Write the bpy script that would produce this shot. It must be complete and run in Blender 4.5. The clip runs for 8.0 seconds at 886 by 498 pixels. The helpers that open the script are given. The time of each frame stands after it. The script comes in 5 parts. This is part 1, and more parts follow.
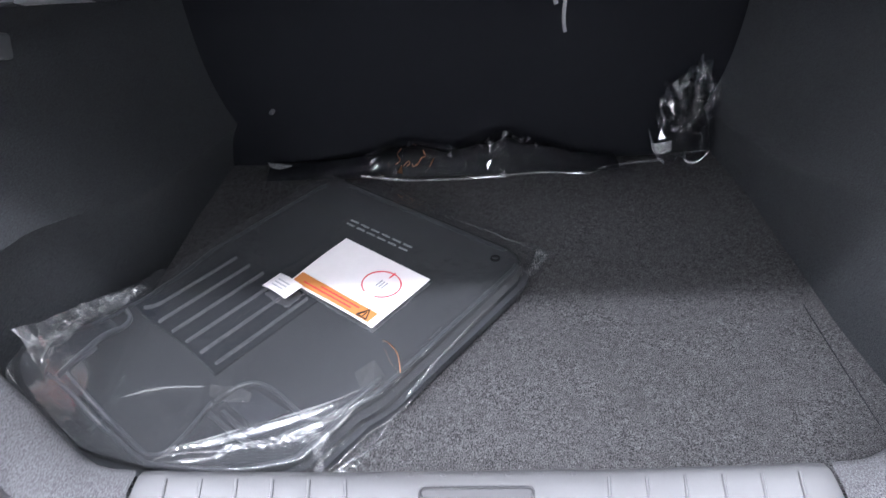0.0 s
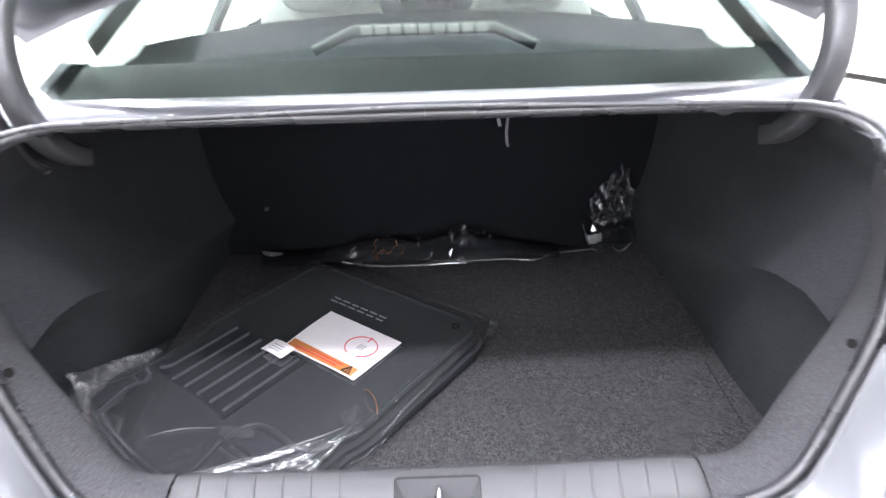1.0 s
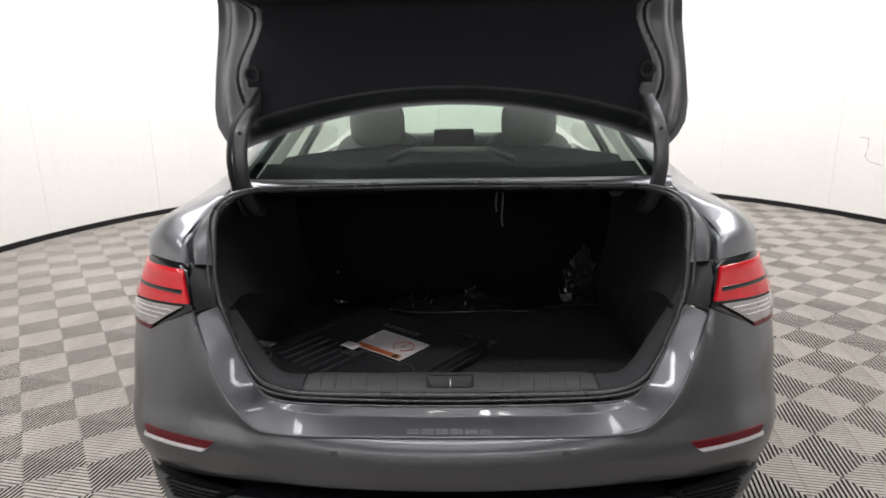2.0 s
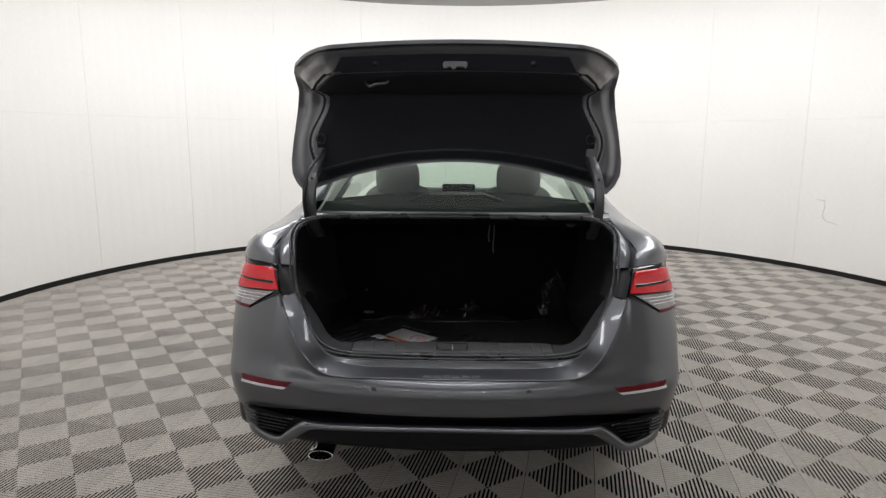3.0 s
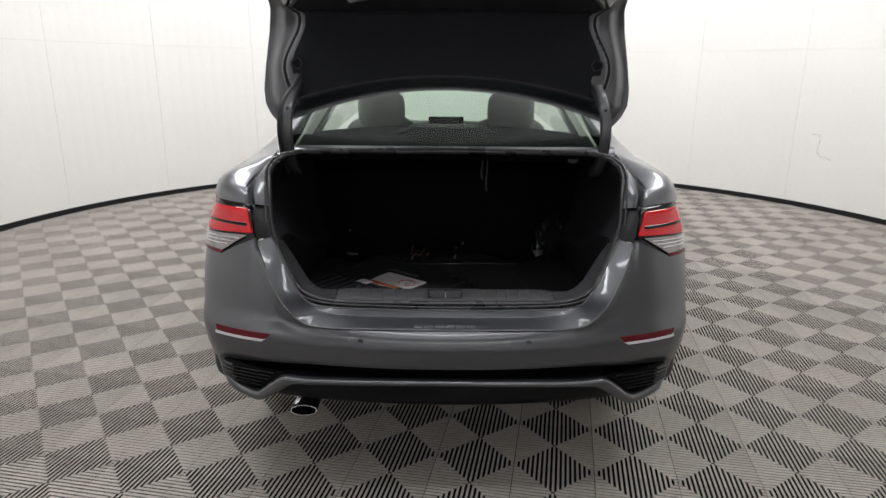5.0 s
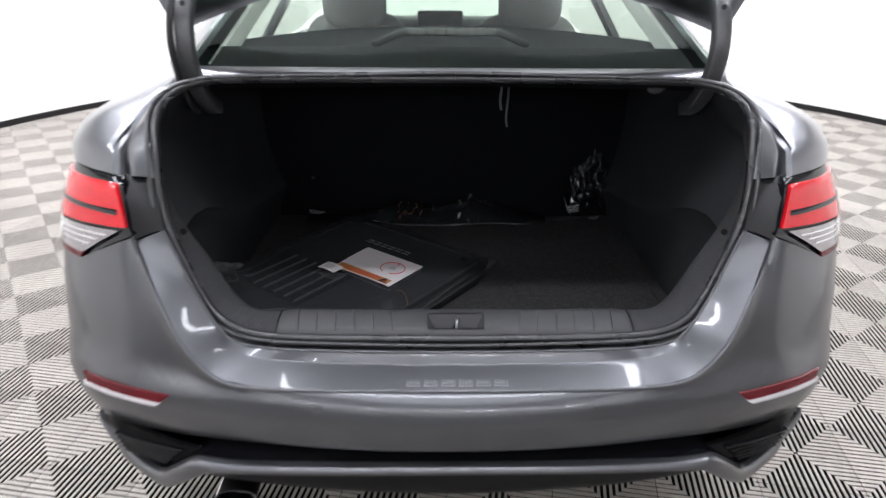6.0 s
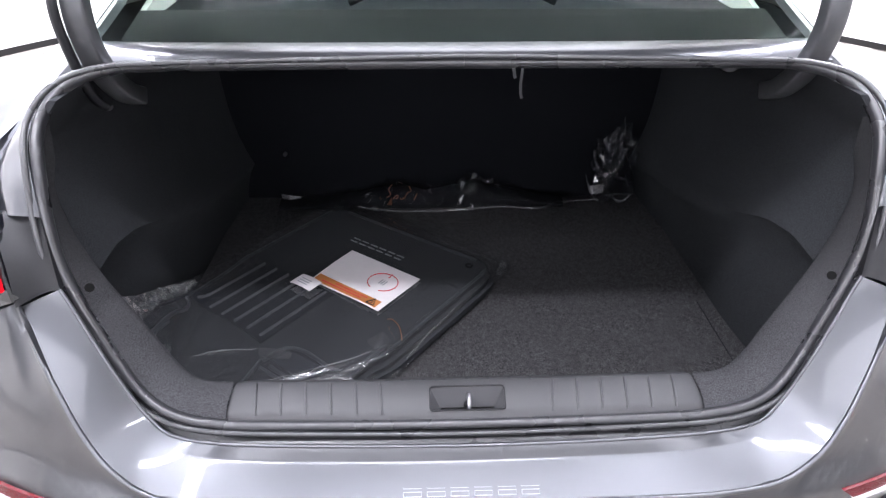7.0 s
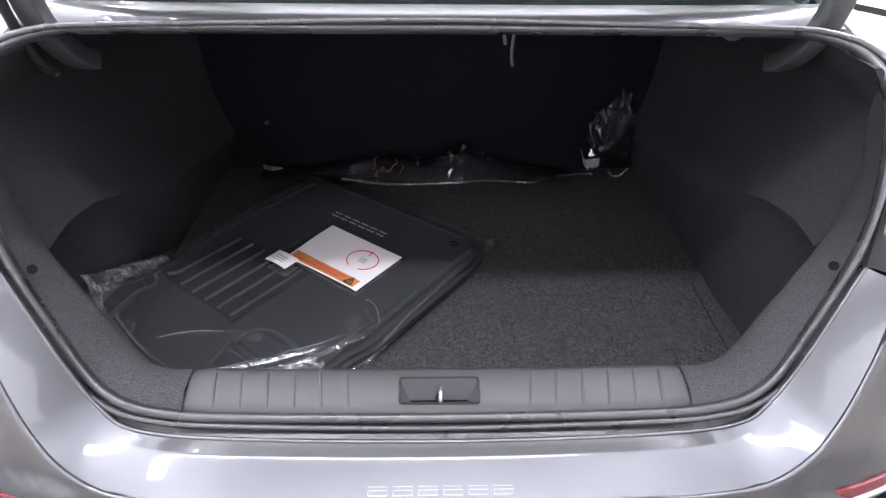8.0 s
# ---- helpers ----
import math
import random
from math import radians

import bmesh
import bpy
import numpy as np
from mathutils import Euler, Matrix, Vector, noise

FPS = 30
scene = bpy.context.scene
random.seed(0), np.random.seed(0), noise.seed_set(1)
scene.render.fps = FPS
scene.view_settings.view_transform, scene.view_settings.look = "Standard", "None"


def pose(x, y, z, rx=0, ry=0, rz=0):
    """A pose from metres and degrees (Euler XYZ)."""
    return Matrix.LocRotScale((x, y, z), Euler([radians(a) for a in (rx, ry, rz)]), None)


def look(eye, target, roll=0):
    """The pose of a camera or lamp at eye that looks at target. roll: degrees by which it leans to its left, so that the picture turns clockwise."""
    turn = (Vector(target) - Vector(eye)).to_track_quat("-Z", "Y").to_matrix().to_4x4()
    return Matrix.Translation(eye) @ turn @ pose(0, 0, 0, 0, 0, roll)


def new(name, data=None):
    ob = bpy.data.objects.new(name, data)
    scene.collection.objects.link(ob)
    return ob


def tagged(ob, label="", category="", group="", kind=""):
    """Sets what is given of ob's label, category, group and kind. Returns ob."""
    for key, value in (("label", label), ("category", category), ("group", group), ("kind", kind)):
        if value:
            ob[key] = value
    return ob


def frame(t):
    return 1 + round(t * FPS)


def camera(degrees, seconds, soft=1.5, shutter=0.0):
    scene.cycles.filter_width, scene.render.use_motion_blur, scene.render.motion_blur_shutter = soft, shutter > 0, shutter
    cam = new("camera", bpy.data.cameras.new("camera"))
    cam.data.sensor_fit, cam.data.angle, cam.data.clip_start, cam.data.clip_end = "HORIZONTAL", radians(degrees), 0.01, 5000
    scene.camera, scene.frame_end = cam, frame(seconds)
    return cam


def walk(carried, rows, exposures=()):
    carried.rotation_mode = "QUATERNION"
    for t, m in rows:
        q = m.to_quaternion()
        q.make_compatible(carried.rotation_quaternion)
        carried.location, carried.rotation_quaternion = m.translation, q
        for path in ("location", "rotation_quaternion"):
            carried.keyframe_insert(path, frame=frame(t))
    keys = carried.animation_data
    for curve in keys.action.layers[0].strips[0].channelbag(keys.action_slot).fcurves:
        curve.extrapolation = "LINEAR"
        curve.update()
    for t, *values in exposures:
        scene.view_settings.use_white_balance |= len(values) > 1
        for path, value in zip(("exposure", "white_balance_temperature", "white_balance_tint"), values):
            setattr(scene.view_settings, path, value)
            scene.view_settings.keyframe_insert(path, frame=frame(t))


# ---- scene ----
cam = camera(69.8, 8.0, soft=1.3, shutter=0.4)
PATH = [
    (0, (0.001, -0.354, 1.331), (-0.086, 1.248, 0.137), -3.4),
    (0.5, (-0.024, -0.341, 1.343), (-0.013, 1.331, 0.245), -2.3),
    (1, (0.01, -0.615, 1.43), (0.03, 1.156, 0.502), -1.6),
    (1.5, (0.01, -0.995, 1.473), (0.006, 0.865, 0.74), -0.7),
    (2, (0.025, -1.479, 1.485), (-0.024, 0.449, 0.954), -0.8),
    (3.3, (0.04, -2.407, 1.513), (-0.023, -0.437, 1.174), 0.3),
    (3.5, (0.042, -2.437, 1.524), (-0.023, -0.471, 1.163), 0.1),
    (4, (0.028, -2.452, 1.532), (-0.003, -0.495, 1.121), 0.4),
    (4.5, (-0.029, -2.39, 1.527), (-0.007, -0.444, 1.063), 0.9),
    (4.7, (0.002, -2.293, 1.507), (-0.005, -0.354, 1.019), 0.4),
    (5.8, (-0.043, -1.335, 1.429), (-0.03, 0.509, 0.655), 0.8),
    (6, (-0.053, -1.155, 1.431), (-0.015, 0.659, 0.59), 0.5),
    (6.5, (-0.049, -0.816, 1.443), (0.029, 0.93, 0.472), 0.9),
    (7, (-0.066, -0.727, 1.453), (-0.006, 0.978, 0.408), 0.2),
    (7.5, (-0.059, -0.715, 1.45), (0.008, 0.969, 0.374), 0.5),
    (8, (-0.018, -0.653, 1.434), (0.033, 0.996, 0.303), 0.8),
]
# the clip's camera brightens and cools its picture near the boot
EXPOSURES = [(0.0, 3.5, 5750, 14), (0.5, 3.4, 5800, 15), (1.0, 3.12, 5950, 15), (1.5, 1.45, 6200, 13), (2.0, 0.36, 6350, 12), (3.3, -0.08, 6300, 11), (4.7, -0.08, 6300, 11), (5.8, 0.7, 6100, 13), (6.5, 1.76, 5900, 15), (7.0, 2.14, 5900, 17), (8.0, 2.18, 6000, 17)]
walk(cam, [(t, look(eye, target, roll)) for t, eye, target, roll in PATH], EXPOSURES)

# ---- light ----
world = bpy.data.worlds.new("world")
scene.world = world
world.use_nodes = True
world.node_tree.nodes["Background"].inputs["Color"].default_value = (0.9, 0.95, 1.0, 1)
world.node_tree.nodes["Background"].inputs["Strength"].default_value = 0.02

BOOTH_X, BOOTH_Y, BOOTH_R, WALL_H = 0.22, 2.82, 4.42, 3.35


def area_lamp(name, place, size_x, size_y, power, turn=0.0, colour=(1.0, 0.985, 0.965)):
    data = bpy.data.lights.new(name, "AREA")
    data.shape, data.size, data.size_y, data.energy, data.color = "RECTANGLE", size_x, size_y, power, colour
    ob = new(name, data)
    ob.matrix_world = pose(*place, 0, 0, turn)
    return ob


# a ring of strip lamps: those before the wall are turned towards it, those over the tail look down
for la in range(-150, 181, 30):
    lx, ly = BOOTH_X + 2.5 * math.sin(radians(la)), BOOTH_Y - 2.5 * math.cos(radians(la))
    lamp_ob = area_lamp("ceiling_lamp", (lx, ly, 3.22), 1.3, 0.5 if 45 < abs(la) < 100 else 0.16, 8 if abs(la) < 45 else 28)
    lamp_ob.matrix_world = pose(lx, ly, 3.22, 0, 0, la) @ pose(0, 0, 0, 0 if abs(la) < 45 else -14 if abs(la) < 100 else -42, 0, 0)
# small lamps of the studio far behind the camera
for lx, lw in ((-2.3, 0.16), (-1.25, 0.22), (-0.3, 0.2), (0.45, 0.12), (0.75, 0.14), (1.5, 0.2), (2.1, 0.14), (2.3, 0.1)):
    lamp_ob = area_lamp("studio_lamp", (lx, -5.6, 2.5), lw, 0.07, 1.6)
    lamp_ob.matrix_world = pose(lx, -5.6, 2.5, 75, 0, 0)
# strip lamps over the car's tail and beside it, a soft panel over the way in
area_lamp("ceiling_strip", (-0.15, -0.75, 3.28), 2.0, 0.18, 16)
area_lamp("ceiling_panel", (0.0, -2.0, 3.28), 4.0, 0.9, 13)
area_lamp("ceiling_strip", (-2.1, -0.2, 3.28), 0.2, 1.5, 19)
area_lamp("ceiling_strip", (2.1, -0.05, 3.28), 0.2, 1.5, 11)
# strip lamps that wash the studio walls behind the camera and beside it
for ly in (-4.4, -2.4):
    lamp_ob = area_lamp("wall_washer", (-3.9, ly, 3.24), 0.12, 1.5, 36)
    lamp_ob.matrix_world = pose(-3.9, ly, 3.24, 0, 50, 0)
for lx in (-2.6, 0.2, 3.0):
    lamp_ob = area_lamp("wall_washer", (lx, -4.7, 3.24), 1.6, 0.12, 40)
    lamp_ob.matrix_world = pose(lx, -4.7, 3.24, -50, 0, 0)
area_lamp("ceiling_panel", (0.2, 3.2, 3.28), 3.0, 3.0, 22)

# ---- materials ----


def material(name, colour, rough=0.6, metal=0.0, coat=0.0, spread=0.08, scale=40.0, bump=0.0, bump_scale=300.0,
             stain=0.06, stain_scale=3.0, sheen=0.0, spec=0.5, per_object=0.0, sharp=0.0):
    """A surface with fine grain, broad stains and relief."""
    m = bpy.data.materials.new(name)
    m.use_nodes = True
    nt = m.node_tree
    b = nt.nodes["Principled BSDF"]
    tc = nt.nodes.new("ShaderNodeTexCoord")

    def noise_at(size, detail=4.0):
        n = nt.nodes.new("ShaderNodeTexNoise")
        n.inputs["Scale"].default_value, n.inputs["Detail"].default_value = size, detail
        nt.links.new(tc.outputs["Object"], n.inputs["Vector"])
        return n

    def level(source, low, high, narrow=0.0):
        r = nt.nodes.new("ShaderNodeMapRange")
        r.inputs["From Min"].default_value, r.inputs["From Max"].default_value = 0.25 + narrow, 0.75 - narrow
        r.inputs["To Min"].default_value, r.inputs["To Max"].default_value = low, high
        nt.links.new(source, r.inputs["Value"])
        return r.outputs["Result"]

    def times(a, c):
        k = nt.nodes.new("ShaderNodeMath")
        k.operation = "MULTIPLY"
        nt.links.new(a, k.inputs[0])
        nt.links.new(c, k.inputs[1])
        return k.outputs[0]

    value = times(level(noise_at(scale).outputs["Fac"], 1 - spread, 1 + spread, sharp), level(noise_at(stain_scale).outputs["Fac"], 1 - stain, 1 + stain))
    if per_object:
        info = nt.nodes.new("ShaderNodeObjectInfo")
        r = nt.nodes.new("ShaderNodeMapRange")
        r.inputs["To Min"].default_value, r.inputs["To Max"].default_value = 1 - per_object, 1 + per_object
        nt.links.new(info.outputs["Random"], r.inputs["Value"])
        value = times(value, r.outputs["Result"])
    mix = nt.nodes.new("ShaderNodeVectorMath")
    mix.operation = "SCALE"
    mix.inputs[0].default_value = colour
    nt.links.new(value, mix.inputs["Scale"])
    nt.links.new(mix.outputs["Vector"], b.inputs["Base Color"])
    b.inputs["Metallic"].default_value = metal
    b.inputs["Coat Weight"].default_value = coat
    b.inputs["Coat Roughness"].default_value = 0.045
    b.inputs["Sheen Weight"].default_value = sheen
    b.inputs["Specular IOR Level"].default_value = spec
    rr = level(noise_at(stain_scale * 4).outputs["Fac"], max(0.02, rough - 0.05), min(1.0, rough + 0.05))
    nt.links.new(rr, b.inputs["Roughness"])
    if bump:
        bn = nt.nodes.new("ShaderNodeBump")
        bn.inputs["Strength"].default_value = bump
        bn.inputs["Distance"].default_value = 0.002
        nt.links.new(noise_at(bump_scale, 6.0).outputs["Fac"], bn.inputs["Height"])
        nt.links.new(bn.outputs["Normal"], b.inputs["Normal"])
    return m


def glass(name, colour, rough=0.0, ior=1.45):
    m = bpy.data.materials.new(name)
    m.use_nodes = True
    b = m.node_tree.nodes["Principled BSDF"]
    b.inputs["Base Color"].default_value = (*colour, 1)
    b.inputs["Transmission Weight"].default_value = 1.0
    b.inputs["Roughness"].default_value = rough
    b.inputs["IOR"].default_value = ior
    return m


def thin_film(name, colour, low, high, rough=0.1, haze=0.0):
    """A thin clear sheet: see-through face on, glossy at a slant."""
    m = bpy.data.materials.new(name)
    m.use_nodes = True
    nt = m.node_tree
    nt.nodes.clear()
    out = nt.nodes.new("ShaderNodeOutputMaterial")
    see = nt.nodes.new("ShaderNodeBsdfTransparent")
    see.inputs["Color"].default_value = (*colour, 1)
    shine = nt.nodes.new("ShaderNodeBsdfGlossy")
    shine.inputs["Roughness"].default_value = rough
    lw = nt.nodes.new("ShaderNodeLayerWeight")
    lw.inputs["Blend"].default_value = 0.25
    r = nt.nodes.new("ShaderNodeMapRange")
    r.inputs["To Min"].default_value, r.inputs["To Max"].default_value = low, high
    nt.links.new(lw.outputs["Facing"], r.inputs["Value"])
    mix = nt.nodes.new("ShaderNodeMixShader")
    nt.links.new(r.outputs["Result"], mix.inputs["Fac"])
    nt.links.new(see.outputs["BSDF"], mix.inputs[1])
    nt.links.new(shine.outputs["BSDF"], mix.inputs[2])
    milk = nt.nodes.new("ShaderNodeBsdfDiffuse")
    milk.inputs["Color"].default_value = (0.8, 0.81, 0.83, 1)
    blend = nt.nodes.new("ShaderNodeMixShader")
    blend.inputs["Fac"].default_value = haze
    nt.links.new(mix.outputs["Shader"], blend.inputs[1])
    nt.links.new(milk.outputs["BSDF"], blend.inputs[2])
    nt.links.new(blend.outputs["Shader"], out.inputs["Surface"])
    return m


PAINT = material("metallic_grey_paint", (0.131, 0.134, 0.145), 0.36, 0.88, 0.7, 0.0, 900)
GLOSS_BLACK = material("gloss_black_plastic", (0.005, 0.005, 0.007), 0.10, 0, 0.0, 0.05, 200, spec=0.45)
SATIN_BLACK = material("satin_black_plastic", (0.013, 0.013, 0.015), 0.42, 0, 0, 0.08, 300, 0.2, 900, spec=0.35)
RUBBER = material("black_rubber", (0.040, 0.040, 0.044), 0.28, 0, 0, 0.1, 60, 0.10, 500, spec=0.75)
FELT = material("charcoal_felt", (0.036, 0.038, 0.042), 0.95, 0, 0, 0.6, 560, 0.8, 900, 0.1, 5.0, spec=0.2, sharp=0.06)
TRIM_FELT = material("grey_trim_felt", (0.056, 0.056, 0.060), 0.95, 0, 0, 0.6, 560, 0.8, 900, 0.1, 6.0, spec=0.2, sharp=0.06)
CARPET = material("speckled_grey_carpet", (0.054, 0.053, 0.055), 0.97, 0, 0, 0.74, 470, 0.55, 900, 0.35, 110.0, spec=0.15, sharp=0.11)
LINER = material("black_felt_liner", (0.020, 0.021, 0.025), 0.95, 0, 0, 0.3, 350, 0.6, 500, spec=0.15)
SHELF = material("black_shelf_felt", (0.0115, 0.012, 0.014), 0.95, 0, 0, 0.1, 900, 0.2, 1200, spec=0.1)
FRIT = material("black_ceramic_border", (0.006, 0.006, 0.007), 0.5, spec=0.2)
SATIN_PLASTIC = material("dark_satin_plastic", (0.05, 0.05, 0.053), 0.45, 0, 0, 0.05, 400, 0.1, 1200, spec=0.15)
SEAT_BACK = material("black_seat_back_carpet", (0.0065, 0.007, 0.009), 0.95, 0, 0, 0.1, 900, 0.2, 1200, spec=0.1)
SCUFF = material("grey_moulded_plastic", (0.053, 0.053, 0.056), 0.5, 0, 0, 0.05, 500, 0.25, 1500)
MAT = material("dark_mat_carpet", (0.042, 0.044, 0.049), 0.9, 0, 0, 0.4, 500, 0.8, 900, spec=0.2)
MAT_RUBBER = material("dark_blue_grey_rubber", (0.040, 0.042, 0.050), 0.45, 0, 0, 0.1, 200, 0.2, 600)
PAD_RUBBER = material("blue_black_pad_rubber", (0.014, 0.016, 0.021), 0.55, 0, 0, 0.1, 200, 0.2, 900, spec=0.3)
BORDER_RUBBER = material("lightened_border_rubber", (0.062, 0.064, 0.072), 0.38, 0, 0, 0.1, 200, 0.2, 600)
RIB_RUBBER = material("lightened_rib_rubber", (0.062, 0.063, 0.069), 0.4, 0, 0, 0.2, 150)
PAPER = material("white_paper", (0.83, 0.79, 0.80), 0.55, 0, 0, 0.02, 60, stain=0.03)
ORANGE = material("orange_print", (0.55, 0.21, 0.06), 0.55, 0, 0, 0.03, 60)
RED_INK = material("red_print", (0.62, 0.04, 0.06), 0.6, 0, 0, 0.03, 60)
BLACK_INK = material("black_print", (0.03, 0.02, 0.02), 0.6)
CHROME = material("chrome", (0.75, 0.75, 0.77), 0.12, 1.0, 0, 0.03, 30)
STEEL = material("dark_coated_steel", (0.095, 0.096, 0.102), 0.36, 0.5, 0.3, 0.1, 60)
RED_LENS = material("red_lamp_lens", (0.50, 0.003, 0.010), 0.2, 0, 0.5, 0.10, 120, stain=0.12, stain_scale=14.0, spec=0.22)
DARK_RED = material("dark_red_reflector", (0.11, 0.003, 0.008), 0.2, 0, 0.0, 0.1, 300, 0.3, 900, spec=0.35)
CLEAR_LENS = material("silver_lamp_lens", (0.30, 0.28, 0.285), 0.14, 0.6, 1.0, 0.1, 90)
LAMP_LENS = material("grey_clear_lamp_lens", (0.09, 0.09, 0.092), 0.15, 0, 0.0, 0.2, 120)
WHITENED_CHROME = material("whitened_chrome_strip", (0.62, 0.60, 0.62), 0.25, 0, 0, 0.05, 60)
WALL_MAT = material("off_white_painted_panel", (0.80, 0.785, 0.755), 0.75, 0, 0, 0.015, 25, 0.05, 120, 0.025, 0.8)
SKIRT_MAT = material("black_wall_base", (0.018, 0.017, 0.017), 0.8, spec=0.15)
TILE_MAT = material("taupe_ribbed_plastic", (0.40, 0.373, 0.34), 0.8, 0, 0, 0.10, 30, 0.15, 300, 0.16, 2.0, per_object=0.07, spec=0.12)
UNSEEN_FLOOR = material("dark_unseen_floor", (0.03, 0.03, 0.032), 0.9, 0, 0, 0.3, 200)
DIFFUSER = material("black_diffuser_plastic", (0.006, 0.006, 0.007), 0.45, 0, 0, 0.1, 300, 0.2, 900, spec=0.2)
SHADED_PAINT = material("shaded_gutter_paint", (0.022, 0.023, 0.027), 0.42, 0, 0, 0.1, 80, spec=0.4)
UNDER_MAT = material("dark_subfloor", (0.006, 0.006, 0.006), 0.9, spec=0.1)
CEIL_MAT = material("pale_grey_ceiling", (0.34, 0.34, 0.335), 0.9)
SEAT_MAT = material("grey_seat_cloth", (0.2, 0.2, 0.195), 0.9, 0, 0, 0.2, 200, 0.4, 400)
HEADLINER = material("pale_headliner", (0.55, 0.54, 0.51), 0.9, 0, 0, 0.05, 200)
TYRE = material("tyre_rubber", (0.02, 0.02, 0.021), 0.8, 0, 0, 0.1, 80, 0.3, 200)
ALLOY = material("silver_alloy", (0.4, 0.4, 0.42), 0.3, 0.9)
COPPER = material("copper_wire", (0.34, 0.15, 0.075), 0.35, 0.8)
GREY_PRINT = material("silver_grey_print", (0.40, 0.40, 0.42), 0.45, 0.0)
STRAP = material("grey_nylon_strap", (0.11, 0.11, 0.115), 0.7, 0, 0, 0.2, 300)
WINDOW = glass("green_tinted_glass", (0.70, 0.80, 0.73), 0.0, 1.11)
FILM = thin_film("clear_plastic_film", (0.96, 0.965, 0.97), 0.115, 0.9, 0.10, 0.026)
BARE_FILM = thin_film("thin_clear_film", (0.965, 0.97, 0.975), 0.020, 0.38, 0.07, 0.004)
RUFFLE_FILM = thin_film("crumpled_clear_film", (0.95, 0.955, 0.96), 0.25, 0.95, 0.16, 0.04)
GLINT_FILM = thin_film("milky_glint_film", (0.95, 0.955, 0.96), 0.3, 0.95, 0.25, 0.16)
SIDE_GLASS = thin_film("tinted_side_glass", (0.86, 0.92, 0.86), 0.04, 0.6, 0.01)
STUDIO_WALL = material("off_white_studio_wall", (0.62, 0.61, 0.59), 0.85)

# ---- mesh helpers ----


def part(name, data, mat, parent=None, label="", smooth=True, sharp=62):
    """data: (verts, faces) or a bmesh; one mesh object under a thing or a part."""
    me = bpy.data.meshes.new(name)
    if isinstance(data, tuple):
        me.from_pydata([tuple(map(float, v)) for v in data[0]], [], data[1])
    else:
        data.to_mesh(me)
        data.free()
    me.validate()
    if len(me.polygons) < 20000:
        bm = bmesh.new()
        bm.from_mesh(me)
        bmesh.ops.recalc_face_normals(bm, faces=bm.faces[:])
        bm.to_mesh(me)
        bm.free()
    for p in me.polygons:
        p.use_smooth = smooth
    if smooth:
        me.set_sharp_from_angle(angle=radians(sharp))
    me.materials.append(mat)
    ob = new(name, me)
    if parent is not None:
        ob.parent = parent
    if label:
        tagged(ob, label)
    return ob


def thing(name, label, category, group="", place=(0, 0, 0)):
    ob = new(name)
    ob.empty_display_size = 0.1
    ob.location = place
    return tagged(ob, label, category, group)


def grid(rows, close_u=False, flip=False):
    """Verts and faces of a sheet from rows of points."""
    n = len(rows[0])
    verts = [p for r in rows for p in r]
    faces = []
    for a in range(len(rows) - 1):
        for b in range(n if close_u else n - 1):
            c = (b + 1) % n
            f = (a * n + b, a * n + c, (a + 1) * n + c, (a + 1) * n + b)
            faces.append(f[::-1] if flip else f)
    return verts, faces


def joined(*some):
    verts, faces = [], []
    for v, f in some:
        k = len(verts)
        verts += list(v)
        faces += [tuple(i + k for i in g) for g in f]
    return verts, faces


def mirrored(data):
    v, f = data
    return [(-p[0], p[1], p[2]) for p in v], [g[::-1] for g in f]


def slab(rows, offset):
    """A closed sheet: rows of points, and the same rows moved by offset(point row index, column index) or one vector."""
    rows = [[Vector(p) for p in r] for r in rows]
    other = [[p + (offset(a, b) if callable(offset) else Vector(offset)) for b, p in enumerate(r)] for a, r in enumerate(rows)]
    n, m = len(rows), len(rows[0])
    v1, f1 = grid(rows)
    v2, f2 = grid(other, flip=True)
    verts, faces = joined((v1, f1), (v2, f2))
    k = n * m
    ring = [(0, b) for b in range(m)] + [(a, m - 1) for a in range(1, n)] + [(n - 1, b) for b in range(m - 2, -1, -1)] + [(a, 0) for a in range(n - 2, 0, -1)]
    for (a, b), (c, d) in zip(ring, ring[1:] + ring[:1]):
        faces.append((c * m + d, a * m + b, k + a * m + b, k + c * m + d))
    return verts, faces


def spline(points, n):
    """n points along a smooth line through the points."""
    pts = [Vector(p) for p in points]
    if len(pts) == 2:
        return [pts[0].lerp(pts[1], i / (n - 1)) for i in range(n)]
    dist = [0.0]
    for a, b in zip(pts, pts[1:]):
        dist.append(dist[-1] + (b - a).length)
    out = []
    for i in range(n):
        d = dist[-1] * i / (n - 1)
        k = min(len(pts) - 2, max(0, next((j for j in range(len(dist) - 1) if d <= dist[j + 1]), len(pts) - 2)))
        t = (d - dist[k]) / max(1e-9, dist[k + 1] - dist[k])
        p1, p2 = pts[k], pts[k + 1]
        p0, p3 = pts[max(0, k - 1)], pts[min(len(pts) - 1, k + 2)]
        m1, m2 = (p2 - p0) * 0.5, (p3 - p1) * 0.5
        out.append(p1 * (2 * t**3 - 3 * t**2 + 1) + m1 * (t**3 - 2 * t**2 + t) + p2 * (-2 * t**3 + 3 * t**2) + m2 * (t**3 - t**2))
    return out


